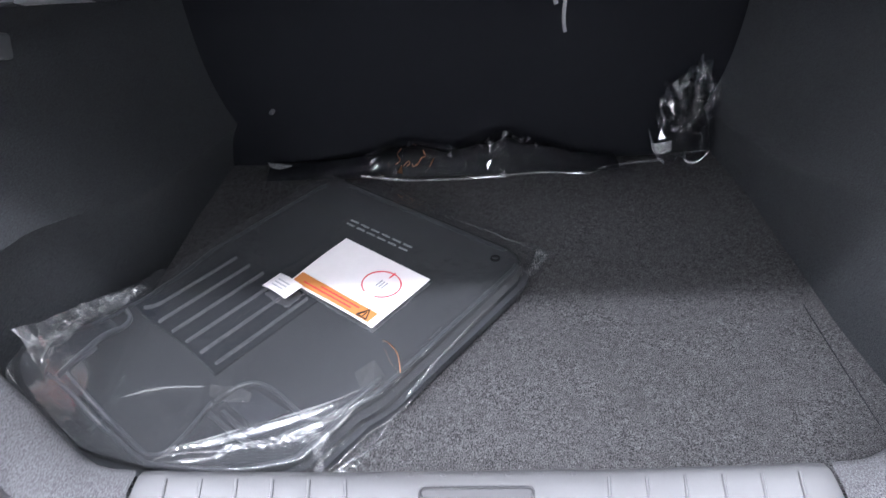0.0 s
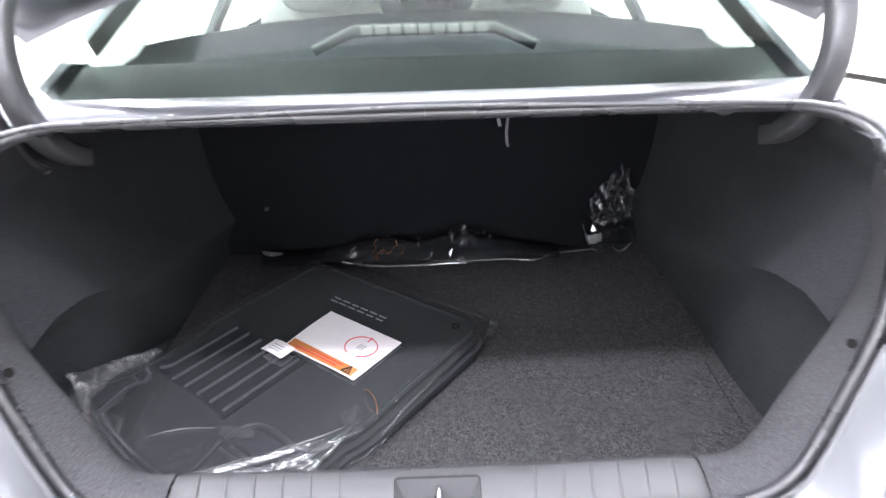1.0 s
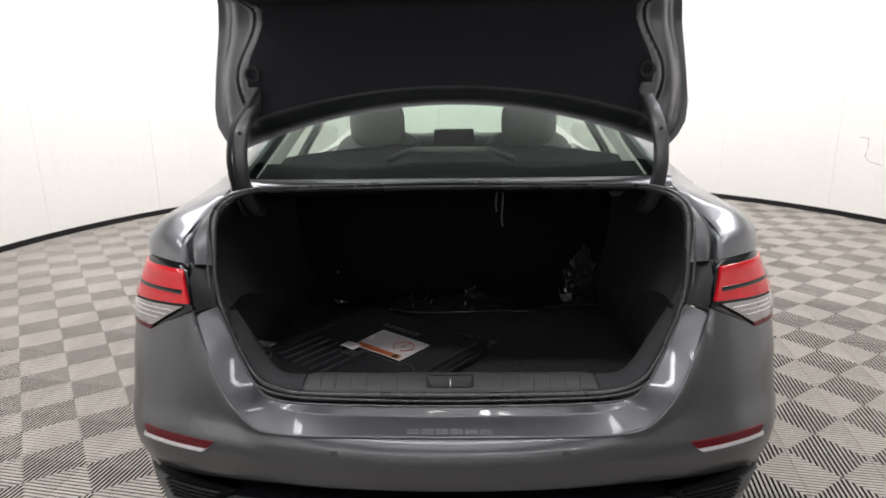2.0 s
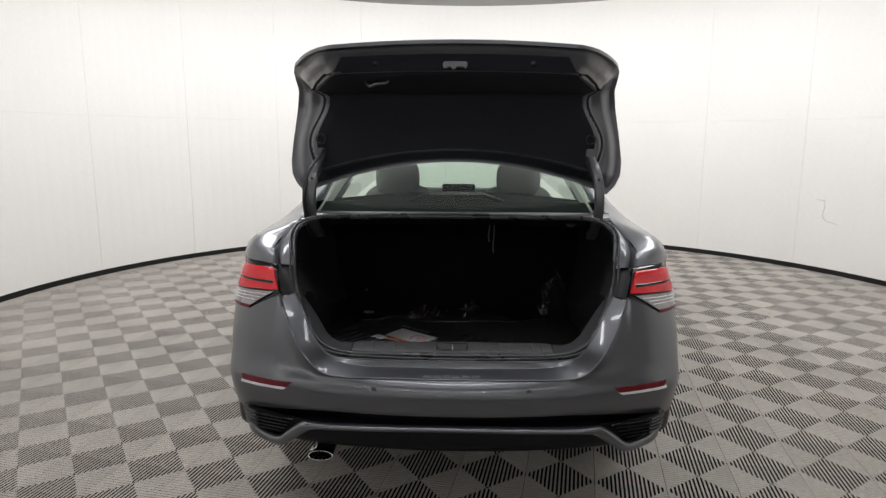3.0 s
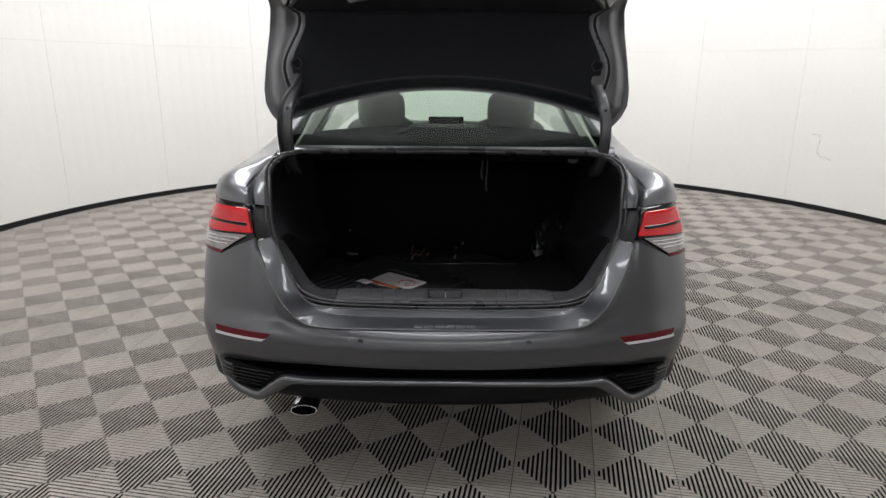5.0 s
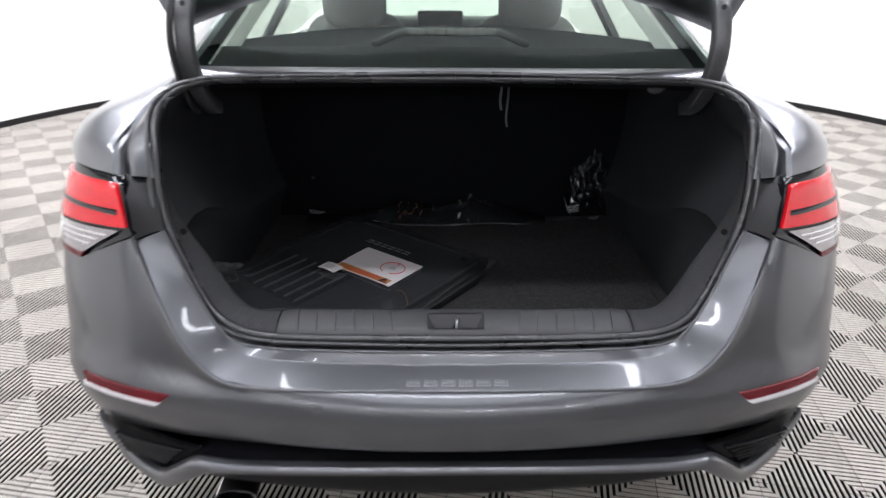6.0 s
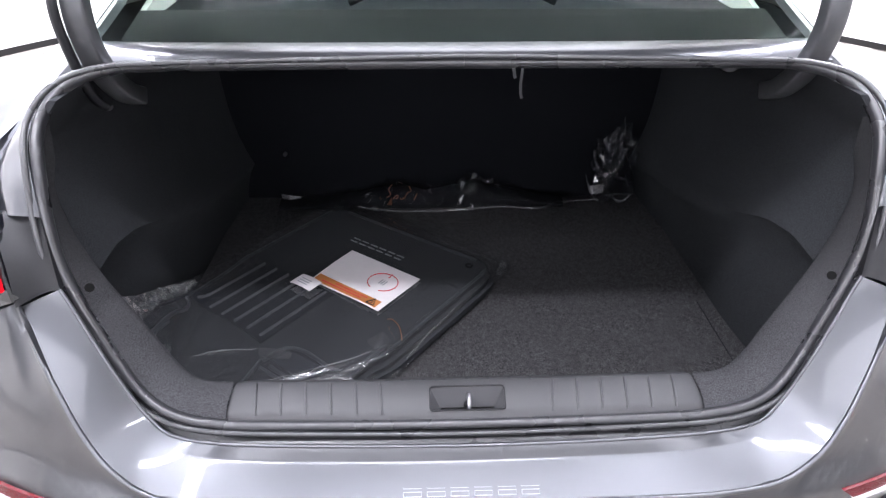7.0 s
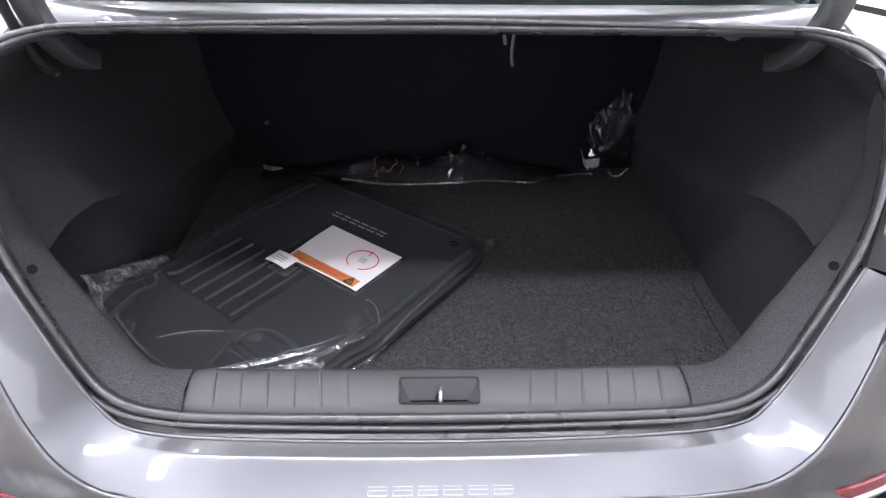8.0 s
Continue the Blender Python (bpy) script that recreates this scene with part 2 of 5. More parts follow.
def tube(points, shape, up=(0, 0, 1), caps=True):
    """A section (list of (a, b)) swept along points; a is across, b along up."""
    pts = [Vector(p) for p in points]
    rows = []
    for i, p in enumerate(pts):
        t = (pts[min(i + 1, len(pts) - 1)] - pts[max(0, i - 1)]).normalized()
        side = t.cross(Vector(up))
        side = side.normalized() if side.length > 1e-4 else Vector((1, 0, 0))
        top = side.cross(t).normalized()
        rows.append([p + side * a + top * b for a, b in shape])
    v, f = grid(rows, close_u=True)
    if caps:
        n = len(shape)
        f = f + [tuple(range(n))[::-1], tuple(range(len(v) - n, len(v)))]
    return v, f


def circle(r, n=10, ry=None):
    return [(r * math.cos(2 * math.pi * i / n), (ry or r) * math.sin(2 * math.pi * i / n)) for i in range(n)]


def rounded(w, h, r=0.3, n=3):
    """A rounded rectangle section, w by h."""
    out = []
    q = min(w, h) * r
    for cx, cy, a0 in ((1, 1, 0), (-1, 1, 90), (-1, -1, 180), (1, -1, 270)):
        for k in range(n + 1):
            a = radians(a0 + 90 * k / n)
            out.append((cx * (w / 2 - q) + q * math.cos(a), cy * (h / 2 - q) + q * math.sin(a)))
    return out


def block(x0, x1, y0, y1, z0, z1, bevel=0.004):
    bm = bmesh.new()
    bmesh.ops.create_cube(bm, size=1.0, matrix=Matrix.LocRotScale(((x0 + x1) / 2, (y0 + y1) / 2, (z0 + z1) / 2), None, (x1 - x0, y1 - y0, z1 - z0)))
    if bevel:
        bmesh.ops.bevel(bm, geom=bm.edges[:], offset=bevel, segments=2, affect="EDGES")
    return bm


def disc(centre, normal, r, depth=0.004, n=16, ring=0.0):
    """A short solid disc, or a ring of that width."""
    c, nv = Vector(centre), Vector(normal).normalized()
    a = nv.orthogonal().normalized()
    b = nv.cross(a)
    radii = [(r, 0), (r, depth), (r - ring if ring else 0.0001, depth)] + ([(r - ring, 0)] if ring else [])
    rows = [[c + (a * math.cos(2 * math.pi * i / n) + b * math.sin(2 * math.pi * i / n)) * q + nv * h for i in range(n)] for q, h in radii]
    return grid(rows, close_u=True)


def interp(x, xs, ys):
    return float(np.interp(x, xs, ys))


# ---- the booth ----
SKIRT_H = 0.055


def booth_point(a, r=BOOTH_R, z=0.0):
    """a: degrees round the booth, 0 straight ahead of the car's nose."""
    return Vector((BOOTH_X + r * math.sin(radians(a)), BOOTH_Y + r * math.cos(radians(a)), z))


OPEN_A = 146
SEAMS = [41.5 + 15.8 * k for k in range(-11, 7)]
wall = tagged(new("wall_booth"), "curved off-white panelled booth wall with fine seams", "wall", kind="structure")
edges = [-OPEN_A] + SEAMS + [OPEN_A]
for a0, a1 in zip(edges, edges[1:]):
    for z0, z1 in ((SKIRT_H, 1.72), (1.72, WALL_H)):
        steps = 9
        gap = 0.012
        rows = [[booth_point(a0 + gap + (a1 - a0 - 2 * gap) * k / steps, BOOTH_R, z) for k in range(steps + 1)] for z in (z0 + 0.0008, z1 - 0.0008)]
        part("panel", slab(rows, lambda a, b, rows=rows: (rows[a][b] - Vector((BOOTH_X, BOOTH_Y, rows[a][b].z))).normalized() * 0.03), WALL_MAT, wall, smooth=False)
backing = [[booth_point(-OPEN_A + 2 * OPEN_A * k / 90, BOOTH_R + 0.033, z) for k in range(91)] for z in (0, WALL_H)]
part("wall_backing", slab(backing, lambda a, b: (backing[a][b] - Vector((BOOTH_X, BOOTH_Y, backing[a][b].z))).normalized() * 0.1), WALL_MAT, wall, smooth=False)
skirt = [[booth_point(-OPEN_A + 2 * OPEN_A * k / 90, BOOTH_R - 0.004, z) for k in range(91)] for z in (-0.01, SKIRT_H)]
tagged(part("baseboard", slab(skirt, lambda a, b: (skirt[a][b] - Vector((BOOTH_X, BOOTH_Y, skirt[a][b].z))).normalized() * 0.03), SKIRT_MAT), "black baseboard along the curved wall", "baseboard", kind="structure")
mark = [booth_point(a, BOOTH_R - 0.002, z) for a, z in ((60.0, 0.822), (61.1, 0.818), (61.25, 0.74), (61.0, 0.64), (61.6, 0.588), (62.4, 0.580), (63.2, 0.565))]
part("scuff_mark", tube(mark, circle(0.0026, 6)), GREY_PRINT, wall, "thin grey scrape on the panel")
# plain walls that close the place behind the camera
for name, x0, x1, y0, y1 in (("wall_west", -5.2, -5.0, -6.0, 1.2), ("wall_east", 5.4, 5.6, -6.0, 1.2), ("wall_south", -5.2, 5.6, -6.2, -6.0)):
    tagged(part(name, block(x0, x1, y0, y1, 0, WALL_H, 0), STUDIO_WALL, smooth=False), "plain off-white studio wall outside the booth", "wall", kind="structure")
tagged(part("ceiling", block(-5.4, 5.8, -6.2, 7.8, WALL_H, WALL_H + 0.1, 0), CEIL_MAT, smooth=False), "plain pale grey ceiling over the booth", "ceiling", kind="structure")

# ---- the car: shape of the rear ----
ZT = [0.28, 0.33, 0.40, 0.46, 0.52, 0.58, 0.62, 0.645, 0.75, 0.85, 0.93, 1.02, 1.07, 1.12]
YT = [-0.03, -0.06, -0.10, -0.13, -0.158, -0.165, -0.155, -0.135, -0.11, -0.085, -0.07, -0.02, 0.0, 0.05]
WT = [0.84, 0.855, 0.868, 0.875, 0.878, 0.885, 0.886, 0.886, 0.886, 0.878, 0.865, 0.845, 0.825, 0.79]
REAR_A = 0.27


def shell(u, z, off=0.0):
    """The rear body surface: u degrees round from the middle (90: the side), height z, moved out by off."""
    y0, w = interp(z, ZT, YT), interp(z, ZT, WT)
    a = radians(min(u, 90))
    x, y = w * math.sin(a), y0 + REAR_A * (1 - math.cos(a))
    if u > 90:
        y += (u - 90) * 0.012
        x += min(0.02, (u - 90) * 0.0008)
    nrm = Vector((math.sin(a) / w, -math.cos(a) / REAR_A, 0)).normalized()
    return Vector((x, y, z)) + nrm * off


def angle_of(x, z):
    return math.degrees(math.asin(min(1.0, x / interp(z, ZT, WT))))


def shell_quad(c, nu, nz, off, thick):
    """A slab on the body surface with corners (u, z): low inner, low outer, top outer, top inner."""
    rows = []
    for i in range(nz + 1):
        v = i / nz
        row = []
        for k in range(nu + 1):
            s = k / nu
            u = (c[0][0] * (1 - s) + c[1][0] * s) * (1 - v) + (c[3][0] * (1 - s) + c[2][0] * s) * v
            z = (c[0][1] * (1 - s) + c[1][1] * s) * (1 - v) + (c[3][1] * (1 - s) + c[2][1] * s) * v
            row.append((u, z))
        rows.append(row)
    top = [[shell(u, z, off + thick) for u, z in r] for r in rows]
    low = [[shell(u, z, off) for u, z in r] for r in rows]
    return slab(top, lambda a, b: low[a][b] - top[a][b])


car = thing("sedan_car", "dark metallic grey sedan with its boot lid wide open", "car")
# the crease that runs under the lettering and up to the lamps, and the lip of the opening inside it
CREASE = [(0, -0.126, 0.641), (0.3, -0.123, 0.642), (0.40, -0.117, 0.643), (0.46, -0.110, 0.650), (0.497, -0.103, 0.669), (0.525, -0.094, 0.695), (0.55, -0.078, 0.718), (0.575, -0.058, 0.752), (0.61, -0.022, 0.809), (0.64, 0.012, 0.858), (0.663, 0.035, 0.893)]
LIP = [(0, -0.052, 0.684), (0.3, -0.045, 0.685), (0.44, -0.032, 0.69), (0.492, -0.012, 0.712), (0.535, 0.012, 0.775), (0.575, 0.04, 0.85), (0.596, 0.056, 0.89), (0.606, 0.062, 0.909)]
SEAL = [(0, -0.016, 0.694), (0.30, -0.014, 0.696), (0.40, -0.01, 0.70), (0.462, 0.0, 0.711), (0.508, 0.02, 0.732), (0.54, 0.04, 0.771), (0.568, 0.06, 0.821), (0.591, 0.075, 0.873), (0.61, 0.09, 0.932), (0.618, 0.105, 0.985), (0.622, 0.13, 1.05), (0.63, 0.17, 1.105), (0.625, 0.215, 1.14), (0.60, 0.25, 1.162), (0.55, 0.268, 1.175), (0.45, 0.27, 1.181), (0, 0.262, 1.185)]
RING_IN = [(0.385, 0.066, 0.716), (0.42, 0.070, 0.714), (0.455, 0.084, 0.715), (0.49, 0.105, 0.735), (0.515, 0.12, 0.765), (0.56, 0.14, 0.83), (0.60, 0.165, 0.875), (0.64, 0.195, 0.935), (0.66, 0.22, 1.0), (0.66, 0.25, 1.05)]
CX, CZ = [p[0] for p in CREASE], [p[2] for p in CREASE]


def both(points):
    """A half line from the middle outwards, run from the left end to the right end."""
    return [(-p[0], p[1], p[2]) for p in points[:0:-1]] + list(points)


# bumper face and rear flanks in one panel
def column_top(u):
    """Height of the panel's upper edge: the crease, then the lamp's lower edge."""
    x = 0.886 * math.sin(radians(min(u, 90)))
    if x <= 0.663:
        return interp(x, CX, CZ)
    return interp(u, [48.5, 64, 80, 90, 112], [0.912, 0.846, 0.862, 0.87, 0.88])


us = [0, 5, 10, 15, 20, 25, 29, 32, 34, 36, 37.5, 39, 40, 41, 42, 43, 44, 45, 46, 47, 48, 48.6, 50, 53, 57, 61, 64, 67, 72, 78, 84, 90, 97, 104, 112]
us = [-u for u in us[:0:-1]] + us


def face_row(u, z, off=0.0):
    p = shell(abs(u), z, off)
    return Vector((math.copysign(p.x, u) if u else 0.0, p.y, p.z))


rows = []
for i in range(15):
    row = []
    for u in us:
        low = interp(abs(u), [0, 30, 42, 56, 64, 71, 78, 112], [0.512, 0.510, 0.498, 0.480, 0.472, 0.43, 0.385, 0.36])
        top = column_top(abs(u))
        row.append(face_row(u, low + (top - low) * (i / 14)))
    rows.append(row)
# pull the upper rim onto the crease line
for k, u in enumerate(us):
    x = abs(rows[-1][k].x)
    if x <= 0.663:
        y = interp(x, CX, [p[1] for p in CREASE])
        rows[-1][k].y = y
        for b, share in ((-2, 0.55), (-3, 0.25), (-4, 0.1)):
            rows[b][k].y += (y - shell(abs(u), rows[-1][k].z).y) * share
bumper = part("rear_bumper", slab(rows, (0, 0.012, 0)), PAINT, car, "dark grey painted rear bumper and flanks")

# sloping ledge between crease and lip
n = 41
cr, li = spline(both(CREASE), n * 2), spline(both(LIP), n * 2)
rows = []
for s in (0, 0.03, 0.1, 0.2, 0.35, 0.5, 0.62, 0.70, 0.735, 0.75, 0.765, 0.78, 0.80, 0.83, 0.88, 0.94, 1.0):
    lift = interp(s, [0, 0.03, 0.72, 0.765, 0.80, 0.95, 1.0], [0, -0.0004, -0.0138, -0.0140, -0.0118, -0.0024, 0])
    fades = [0.5 + 0.5 * math.cos(math.pi * interp(abs(a.x), [0.30, 0.50], [0, 1])) for a in cr]
    rows.append([a.lerp(b, s) + Vector((0, -0.5, 0.86)) * lift * fade for a, b, fade in zip(cr, li, fades)])
part("bumper_ledge", slab(rows, (0, 0.01, -0.012)), PAINT, car, "sloping painted ledge round the boot opening")
# shaded gap and gutter inside the lip
sl = spline(both(SEAL[:10]), n * 2)
rows = [[p + Vector((0, 0.004, -0.002)) for p in li], [p + Vector((0, 0.010, -0.014)) for p in li], [a.lerp(b, 0.5) + Vector((0, 0.006, -0.014)) for a, b in zip(li, sl)], [b + Vector((0, 0.002, -0.012)) for b in sl]]
part("gutter", slab(rows, (0, 0.006, -0.006)), RUBBER, car, "dark water gutter round the boot opening")

part("crease_edge", tube(spline(both(CREASE), 90), circle(0.0042, 10)), PAINT, car)
part("lip_edge", tube(spline(both(LIP), 90), circle(0.003, 8)), PAINT, car)
# weatherstrip: two lips swept round the opening
ring_line = spline(both(SEAL), 150)
seal_shape = rounded(0.015, 0.021, 0.45, 3)
seal = part("trunk_seal", tube(ring_line, seal_shape, up=(0, -0.8, 0.6)), RUBBER, car, "black rubber weatherstrip round the boot opening")
outer_lip = [p + Vector((0, -0.012, 0.002)) + Vector((p.x, 0, p.z - 0.95)).normalized() * 0.012 for p in ring_line]
part("seal_lip", tube(outer_lip, circle(0.0048, 8), up=(0, -0.8, 0.6)), RUBBER, seal)

# felt trim ring between the weatherstrip and the cavity
inner = spline(RING_IN, 60)
outer = spline([p for p in SEAL[1:13]], 60)
for side in (1, -1):
    rows = []
    for s in (0, 0.15, 0.4, 0.7, 0.9, 1.0):
        rows.append([Vector((side * p.x, p.y, p.z)) for p in (a.lerp(b, s) + Vector((0, 0, 0.012 * math.sin(math.pi * s))) for a, b in zip(outer, inner))])
    for r in rows:
        for p in r:
            p.x = side * max(abs(p.x), 0.382)
    rows.append([Vector((side * (max(p.x, 0.388) + 0.012), p.y + 0.015, p.z - 0.02)) for p in inner])
    rows.append([Vector((side * (max(p.x, 0.388) + 0.05), p.y + 0.03, p.z - 0.06)) for p in inner])
    trim = part("side_trim", grid(rows, flip=side < 0), TRIM_FELT, car, "grey felt side trim of the boot")
    c = Vector((side * 0.575, 0.083, 0.897))
    part("clip_hole", disc(c, (-side * 0.5, -0.7, 0.5), 0.007, 0.0012, 14), UNDER_MAT, trim)

# boot interior
FLOOR_Z = 0.505
floor_rows = [[(x, y, FLOOR_Z + 0.004 * noise.noise((x * 4, y * 4, 0))) for x in np.linspace(-0.69, 0.69, 29)] for y in np.linspace(0.03, 1.16, 25)]
part("boot_floor", slab(floor_rows, (0, 0, -0.02)), CARPET, car, "speckled dark grey carpeted boot floor")
for side in (1, -1):
    part("floor_seam", tube([(side * 0.617, 0.08, FLOOR_Z + 0.001), (side * 0.617, 0.3, FLOOR_Z + 0.001), (side * 0.620, 0.55, FLOOR_Z + 0.001)], circle(0.0010, 6)), LINER, car)
# side walls with the wheel arch
for side in (1, -1):
    rows = []
    ys = np.linspace(0.20, 1.25, 28)
    for v in np.linspace(0, 2, 25):
        row = []
        for y in ys:
            brow = interp(y, [0.19, 0.27, 0.37, 0.52, 0.66, 0.77, 0.88, 1.15, 1.25], [0.85, 0.86, 0.842, 0.782, 0.724, 0.69, 0.668, 0.62, 0.61])
            z = 0.49 + (brow - 0.49) * float(v) if v <= 1 else brow + (1.15 - brow) * float(v - 1)
            over = z - brow
            if over < 0:
                x = 0.622 + 0.035 * (1 - math.exp(over / 0.05)) + 0.02 * max(0, 1 - (y - 0.2) / 0.3)
            else:
                x = 0.622 + 0.095 * (1 - math.exp(-over / 0.16)) - 0.10 * max(0.0, z - 1.05) / 0.1
            row.append((side * (x - 0.02 * interp(y, [0.9, 1.25], [0, 1])), float(y), z))
        rows.append(row)
    part("boot_side", slab(rows, (side * 0.012, 0, 0)), FELT, car, "charcoal felt boot side with wheel arch bulge")
# rear face below the scuff plate, seat back, underside of the shelf
part("boot_front", slab([[(x, 0.055, z) for x in np.linspace(-0.64, 0.64, 9)] for z in (0.48, 0.66)], (0, -0.02, 0)), FELT, car)
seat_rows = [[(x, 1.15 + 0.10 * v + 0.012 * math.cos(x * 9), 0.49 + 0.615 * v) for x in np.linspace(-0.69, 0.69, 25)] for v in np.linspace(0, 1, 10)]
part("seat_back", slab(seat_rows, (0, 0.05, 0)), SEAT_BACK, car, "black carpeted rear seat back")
shelf_rows = [[(x * interp(y, [0.3, 0.5], [0.84, 1.0]), y, interp(y, [0.285, 0.6], [1.172, 1.10]) + 0.004 * math.cos(x * 5)) for x in np.linspace(-0.66, 0.66, 15)] for y in np.linspace(0.285, 1.27, 12)]
part("parcel_shelf", slab(shelf_rows, (0, 0, 0.008)), SHELF, car, "black parcel shelf")

# scuff plate with ribs, latch recess and striker
scuff_profile = [(-0.012, 0.692), (-0.008, 0.703), (0.0, 0.7098), (0.004, 0.713), (0.03, 0.722), (0.04, 0.7238), (0.052, 0.726), (0.062, 0.722), (0.066, 0.70), (0.066, 0.60)]
xs = [-0.385, -0.383, -0.375, -0.36, -0.33, -0.2, -0.13, -0.115, -0.1, -0.06, 0, 0.06, 0.1, 0.115, 0.13, 0.2, 0.33, 0.36, 0.375, 0.383, 0.385]
rows = []
for y, z in scuff_profile:
    row = []
    for x in xs:
        end = interp(abs(x), [0.34, 0.385], [0, 1])
        lift = 0.0015 * interp(abs(x), [0.1, 0.125], [1, 0])
        row.append((x * (1 - 0.02 * interp(y, [-0.01, 0.06], [0, 1])), y + 0.004 * end - 0.006 * (1 - (x / 0.385) ** 2), z - 0.008 * end * end + lift))
    rows.append(row)
plate_verts, plate_faces = grid(rows)
# an opening in the middle for the latch
plate_faces = [f for f in plate_faces if not (abs(sum(plate_verts[i][0] for i in f) / 4) < 0.06 and -0.007 < sum(plate_verts[i][1] for i in f) / 4 < 0.034)]
scuff = part("scuff_plate", (plate_verts, plate_faces), SCUFF, car, "grey moulded plastic sill plate with ribs")


def sill_z(y):
    return interp(y, [p[0] for p in scuff_profile[:8]], [p[1] for p in scuff_profile[:8]])


for side in (1, -1):
    for k in range(6):
        x = side * (0.135 + 0.04 * k)
        pts = [(x + side * 0.006 * i / 5, y - 0.006 * (1 - (x / 0.385) ** 2), sill_z(y) - 0.0004) for i, y in enumerate(np.linspace(-0.002, 0.05, 6))]
        part("rib", tube(pts, circle(0.0022, 6)), SCUFF, scuff)
for k in range(7):
    x = -0.105 + 0.035 * k
    part("dimple", disc((x, 0.0487, sill_z(0.0545) + 0.0012), (0, 0.2, 1), 0.003, 0.0012, 8), SCUFF, scuff)
rim_front, rim_back, low_y, low_z, half = (-0.006, 0.7114), (0.034, 0.7254), 0.008, 0.701, 0.0605
rim = [(-half, *rim_front), (half, *rim_front), (half, *rim_back), (-half, *rim_back)]
recess = part("latch_recess", (rim + [(-0.043, low_y, low_z), (0.043, low_y, low_z)], [(0, 1, 5, 4), (1, 2, 5), (2, 3, 4, 5), (3, 0, 4)]), SATIN_PLASTIC, scuff, "dark sloping latch recess", smooth=False)
corners = [Vector(p) + Vector((0, 0, 0.0004)) for p in rim]
rim_line = [corners[0].lerp(corners[1], 0.5)]
for k in (1, 2, 3, 0):
    before, here, after = corners[k - 1], corners[k], corners[(k + 1) % 4]
    a, b = here + (before - here).normalized() * 0.007, here + (after - here).normalized() * 0.007
    rim_line += [a.lerp(here, s).lerp(here.lerp(b, s), s) for s in (0, 0.25, 0.5, 0.75, 1)]
rim_line.append(corners[0].lerp(corners[1], 0.5))
part("latch_rim", tube(rim_line, circle(0.0015, 6), up=(0, -0.3, 0.95)), SATIN_BLACK, recess)
part("latch_slot", tube([(-0.043, low_y, low_z + 0.001), (0, low_y, low_z + 0.001), (0.043, low_y, low_z + 0.001)], circle(0.0016, 6)), UNDER_MAT, recess)
part("striker_base", block(-0.006, 0.003, 0.002, 0.020, 0.690, 0.709, 0.002), SATIN_BLACK, recess)
part("striker", tube([(0.002, 0.000, 0.697), (0.002, -0.001, 0.713), (0.002, 0.004, 0.722), (0.002, 0.015, 0.724), (0.002, 0.021, 0.708)], circle(0.0034, 10), up=(1, 0, 0)), ALLOY, recess, "bright steel latch striker")

# lettering on the ledge: plain outlined bars, two in each place
for k in range(6):
    x = -0.0885 + 0.0355 * k
    for y, z in ((-0.1100, 0.6461), (-0.0980, 0.6492)):
        part("letter_bar", tube([(x - 0.0135, y - 0.0035, z - 0.0009), (x + 0.0135, y - 0.0035, z - 0.0009), (x + 0.0135, y + 0.0035, z + 0.0009), (x - 0.0135, y + 0.0035, z + 0.0009), (x - 0.0135, y - 0.0035, z - 0.0009)], circle(0.0007, 6), up=(0, -0.27, 0.96)), GREY_PRINT, bumper)

# black lower valance with the painted lower blade, side vents and exhaust
rows = [[face_row(u, z, -0.018) for u in range(-104, 105, 4)] for z in (0.36, 0.40, 0.44, 0.47, 0.50, 0.54)]
valance = part("lower_valance", slab(rows, (0, 0.012, 0)), GLOSS_BLACK, car, "gloss black lower bumper valance")
rows = [[face_row(u, 0.452, 0.022 * interp(abs(u), [40, 60], [1, 0])) + Vector((0, dy, z - 0.452)) for u in range(-80, 81, 4)] for z, dy in ((0.462, 0), (0.425, 0.004), (0.39, 0.012), (0.366, 0.024), (0.356, 0.040), (0.353, 0.08))]
part("diffuser", slab(rows, (0, 0.012, 0)), DIFFUSER, car, "satin black diffuser under the painted blade")
# the blade: from the middle outwards, with its lower and upper edge
BLADE = [(0, -0.160, 0.452, 0.471), (0.15, -0.160, 0.452, 0.471), (0.30, -0.158, 0.451, 0.471), (0.45, -0.152, 0.450, 0.471), (0.51, -0.146, 0.447, 0.473), (0.55, -0.138, 0.425, 0.471), (0.60, -0.118, 0.386, 0.434), (0.64, -0.094, 0.358, 0.397), (0.67, -0.072, 0.350, 0.383), (0.72, -0.036, 0.349, 0.383), (0.77, 0.002, 0.352, 0.394), (0.800, 0.040, 0.356, 0.425), (0.815, 0.075, 0.362, 0.45), (0.825, 0.12, 0.37, 0.46)]
foot = spline(both([(x, y, lo) for x, y, lo, _ in BLADE]), 160)
brim = spline(both([(x, y, hi) for x, y, _, hi in BLADE]), 160)
rows = [[a.lerp(b, v) + Vector((a.x * 0.5, -0.8, 0)).normalized() * bulge for a, b in zip(foot, brim)] for v, bulge in ((0, -0.006), (0.08, 0.0), (0.3, 0.004), (0.7, 0.003), (0.92, -0.001), (1.0, -0.007))]
part("lower_blade", slab(rows, (0, 0.015, 0)), PAINT, valance, "dark grey painted lower blade")
rows = [[Vector((p.x * (1 - 0.04 * v), p.y + 0.006 + 0.075 * v, p.z - 0.003 + 0.004 * v)) for p in brim] for v in (0, 0.5, 1.0)]
part("vent_floor", slab(rows, (0, 0, -0.006)), GLOSS_BLACK, valance)
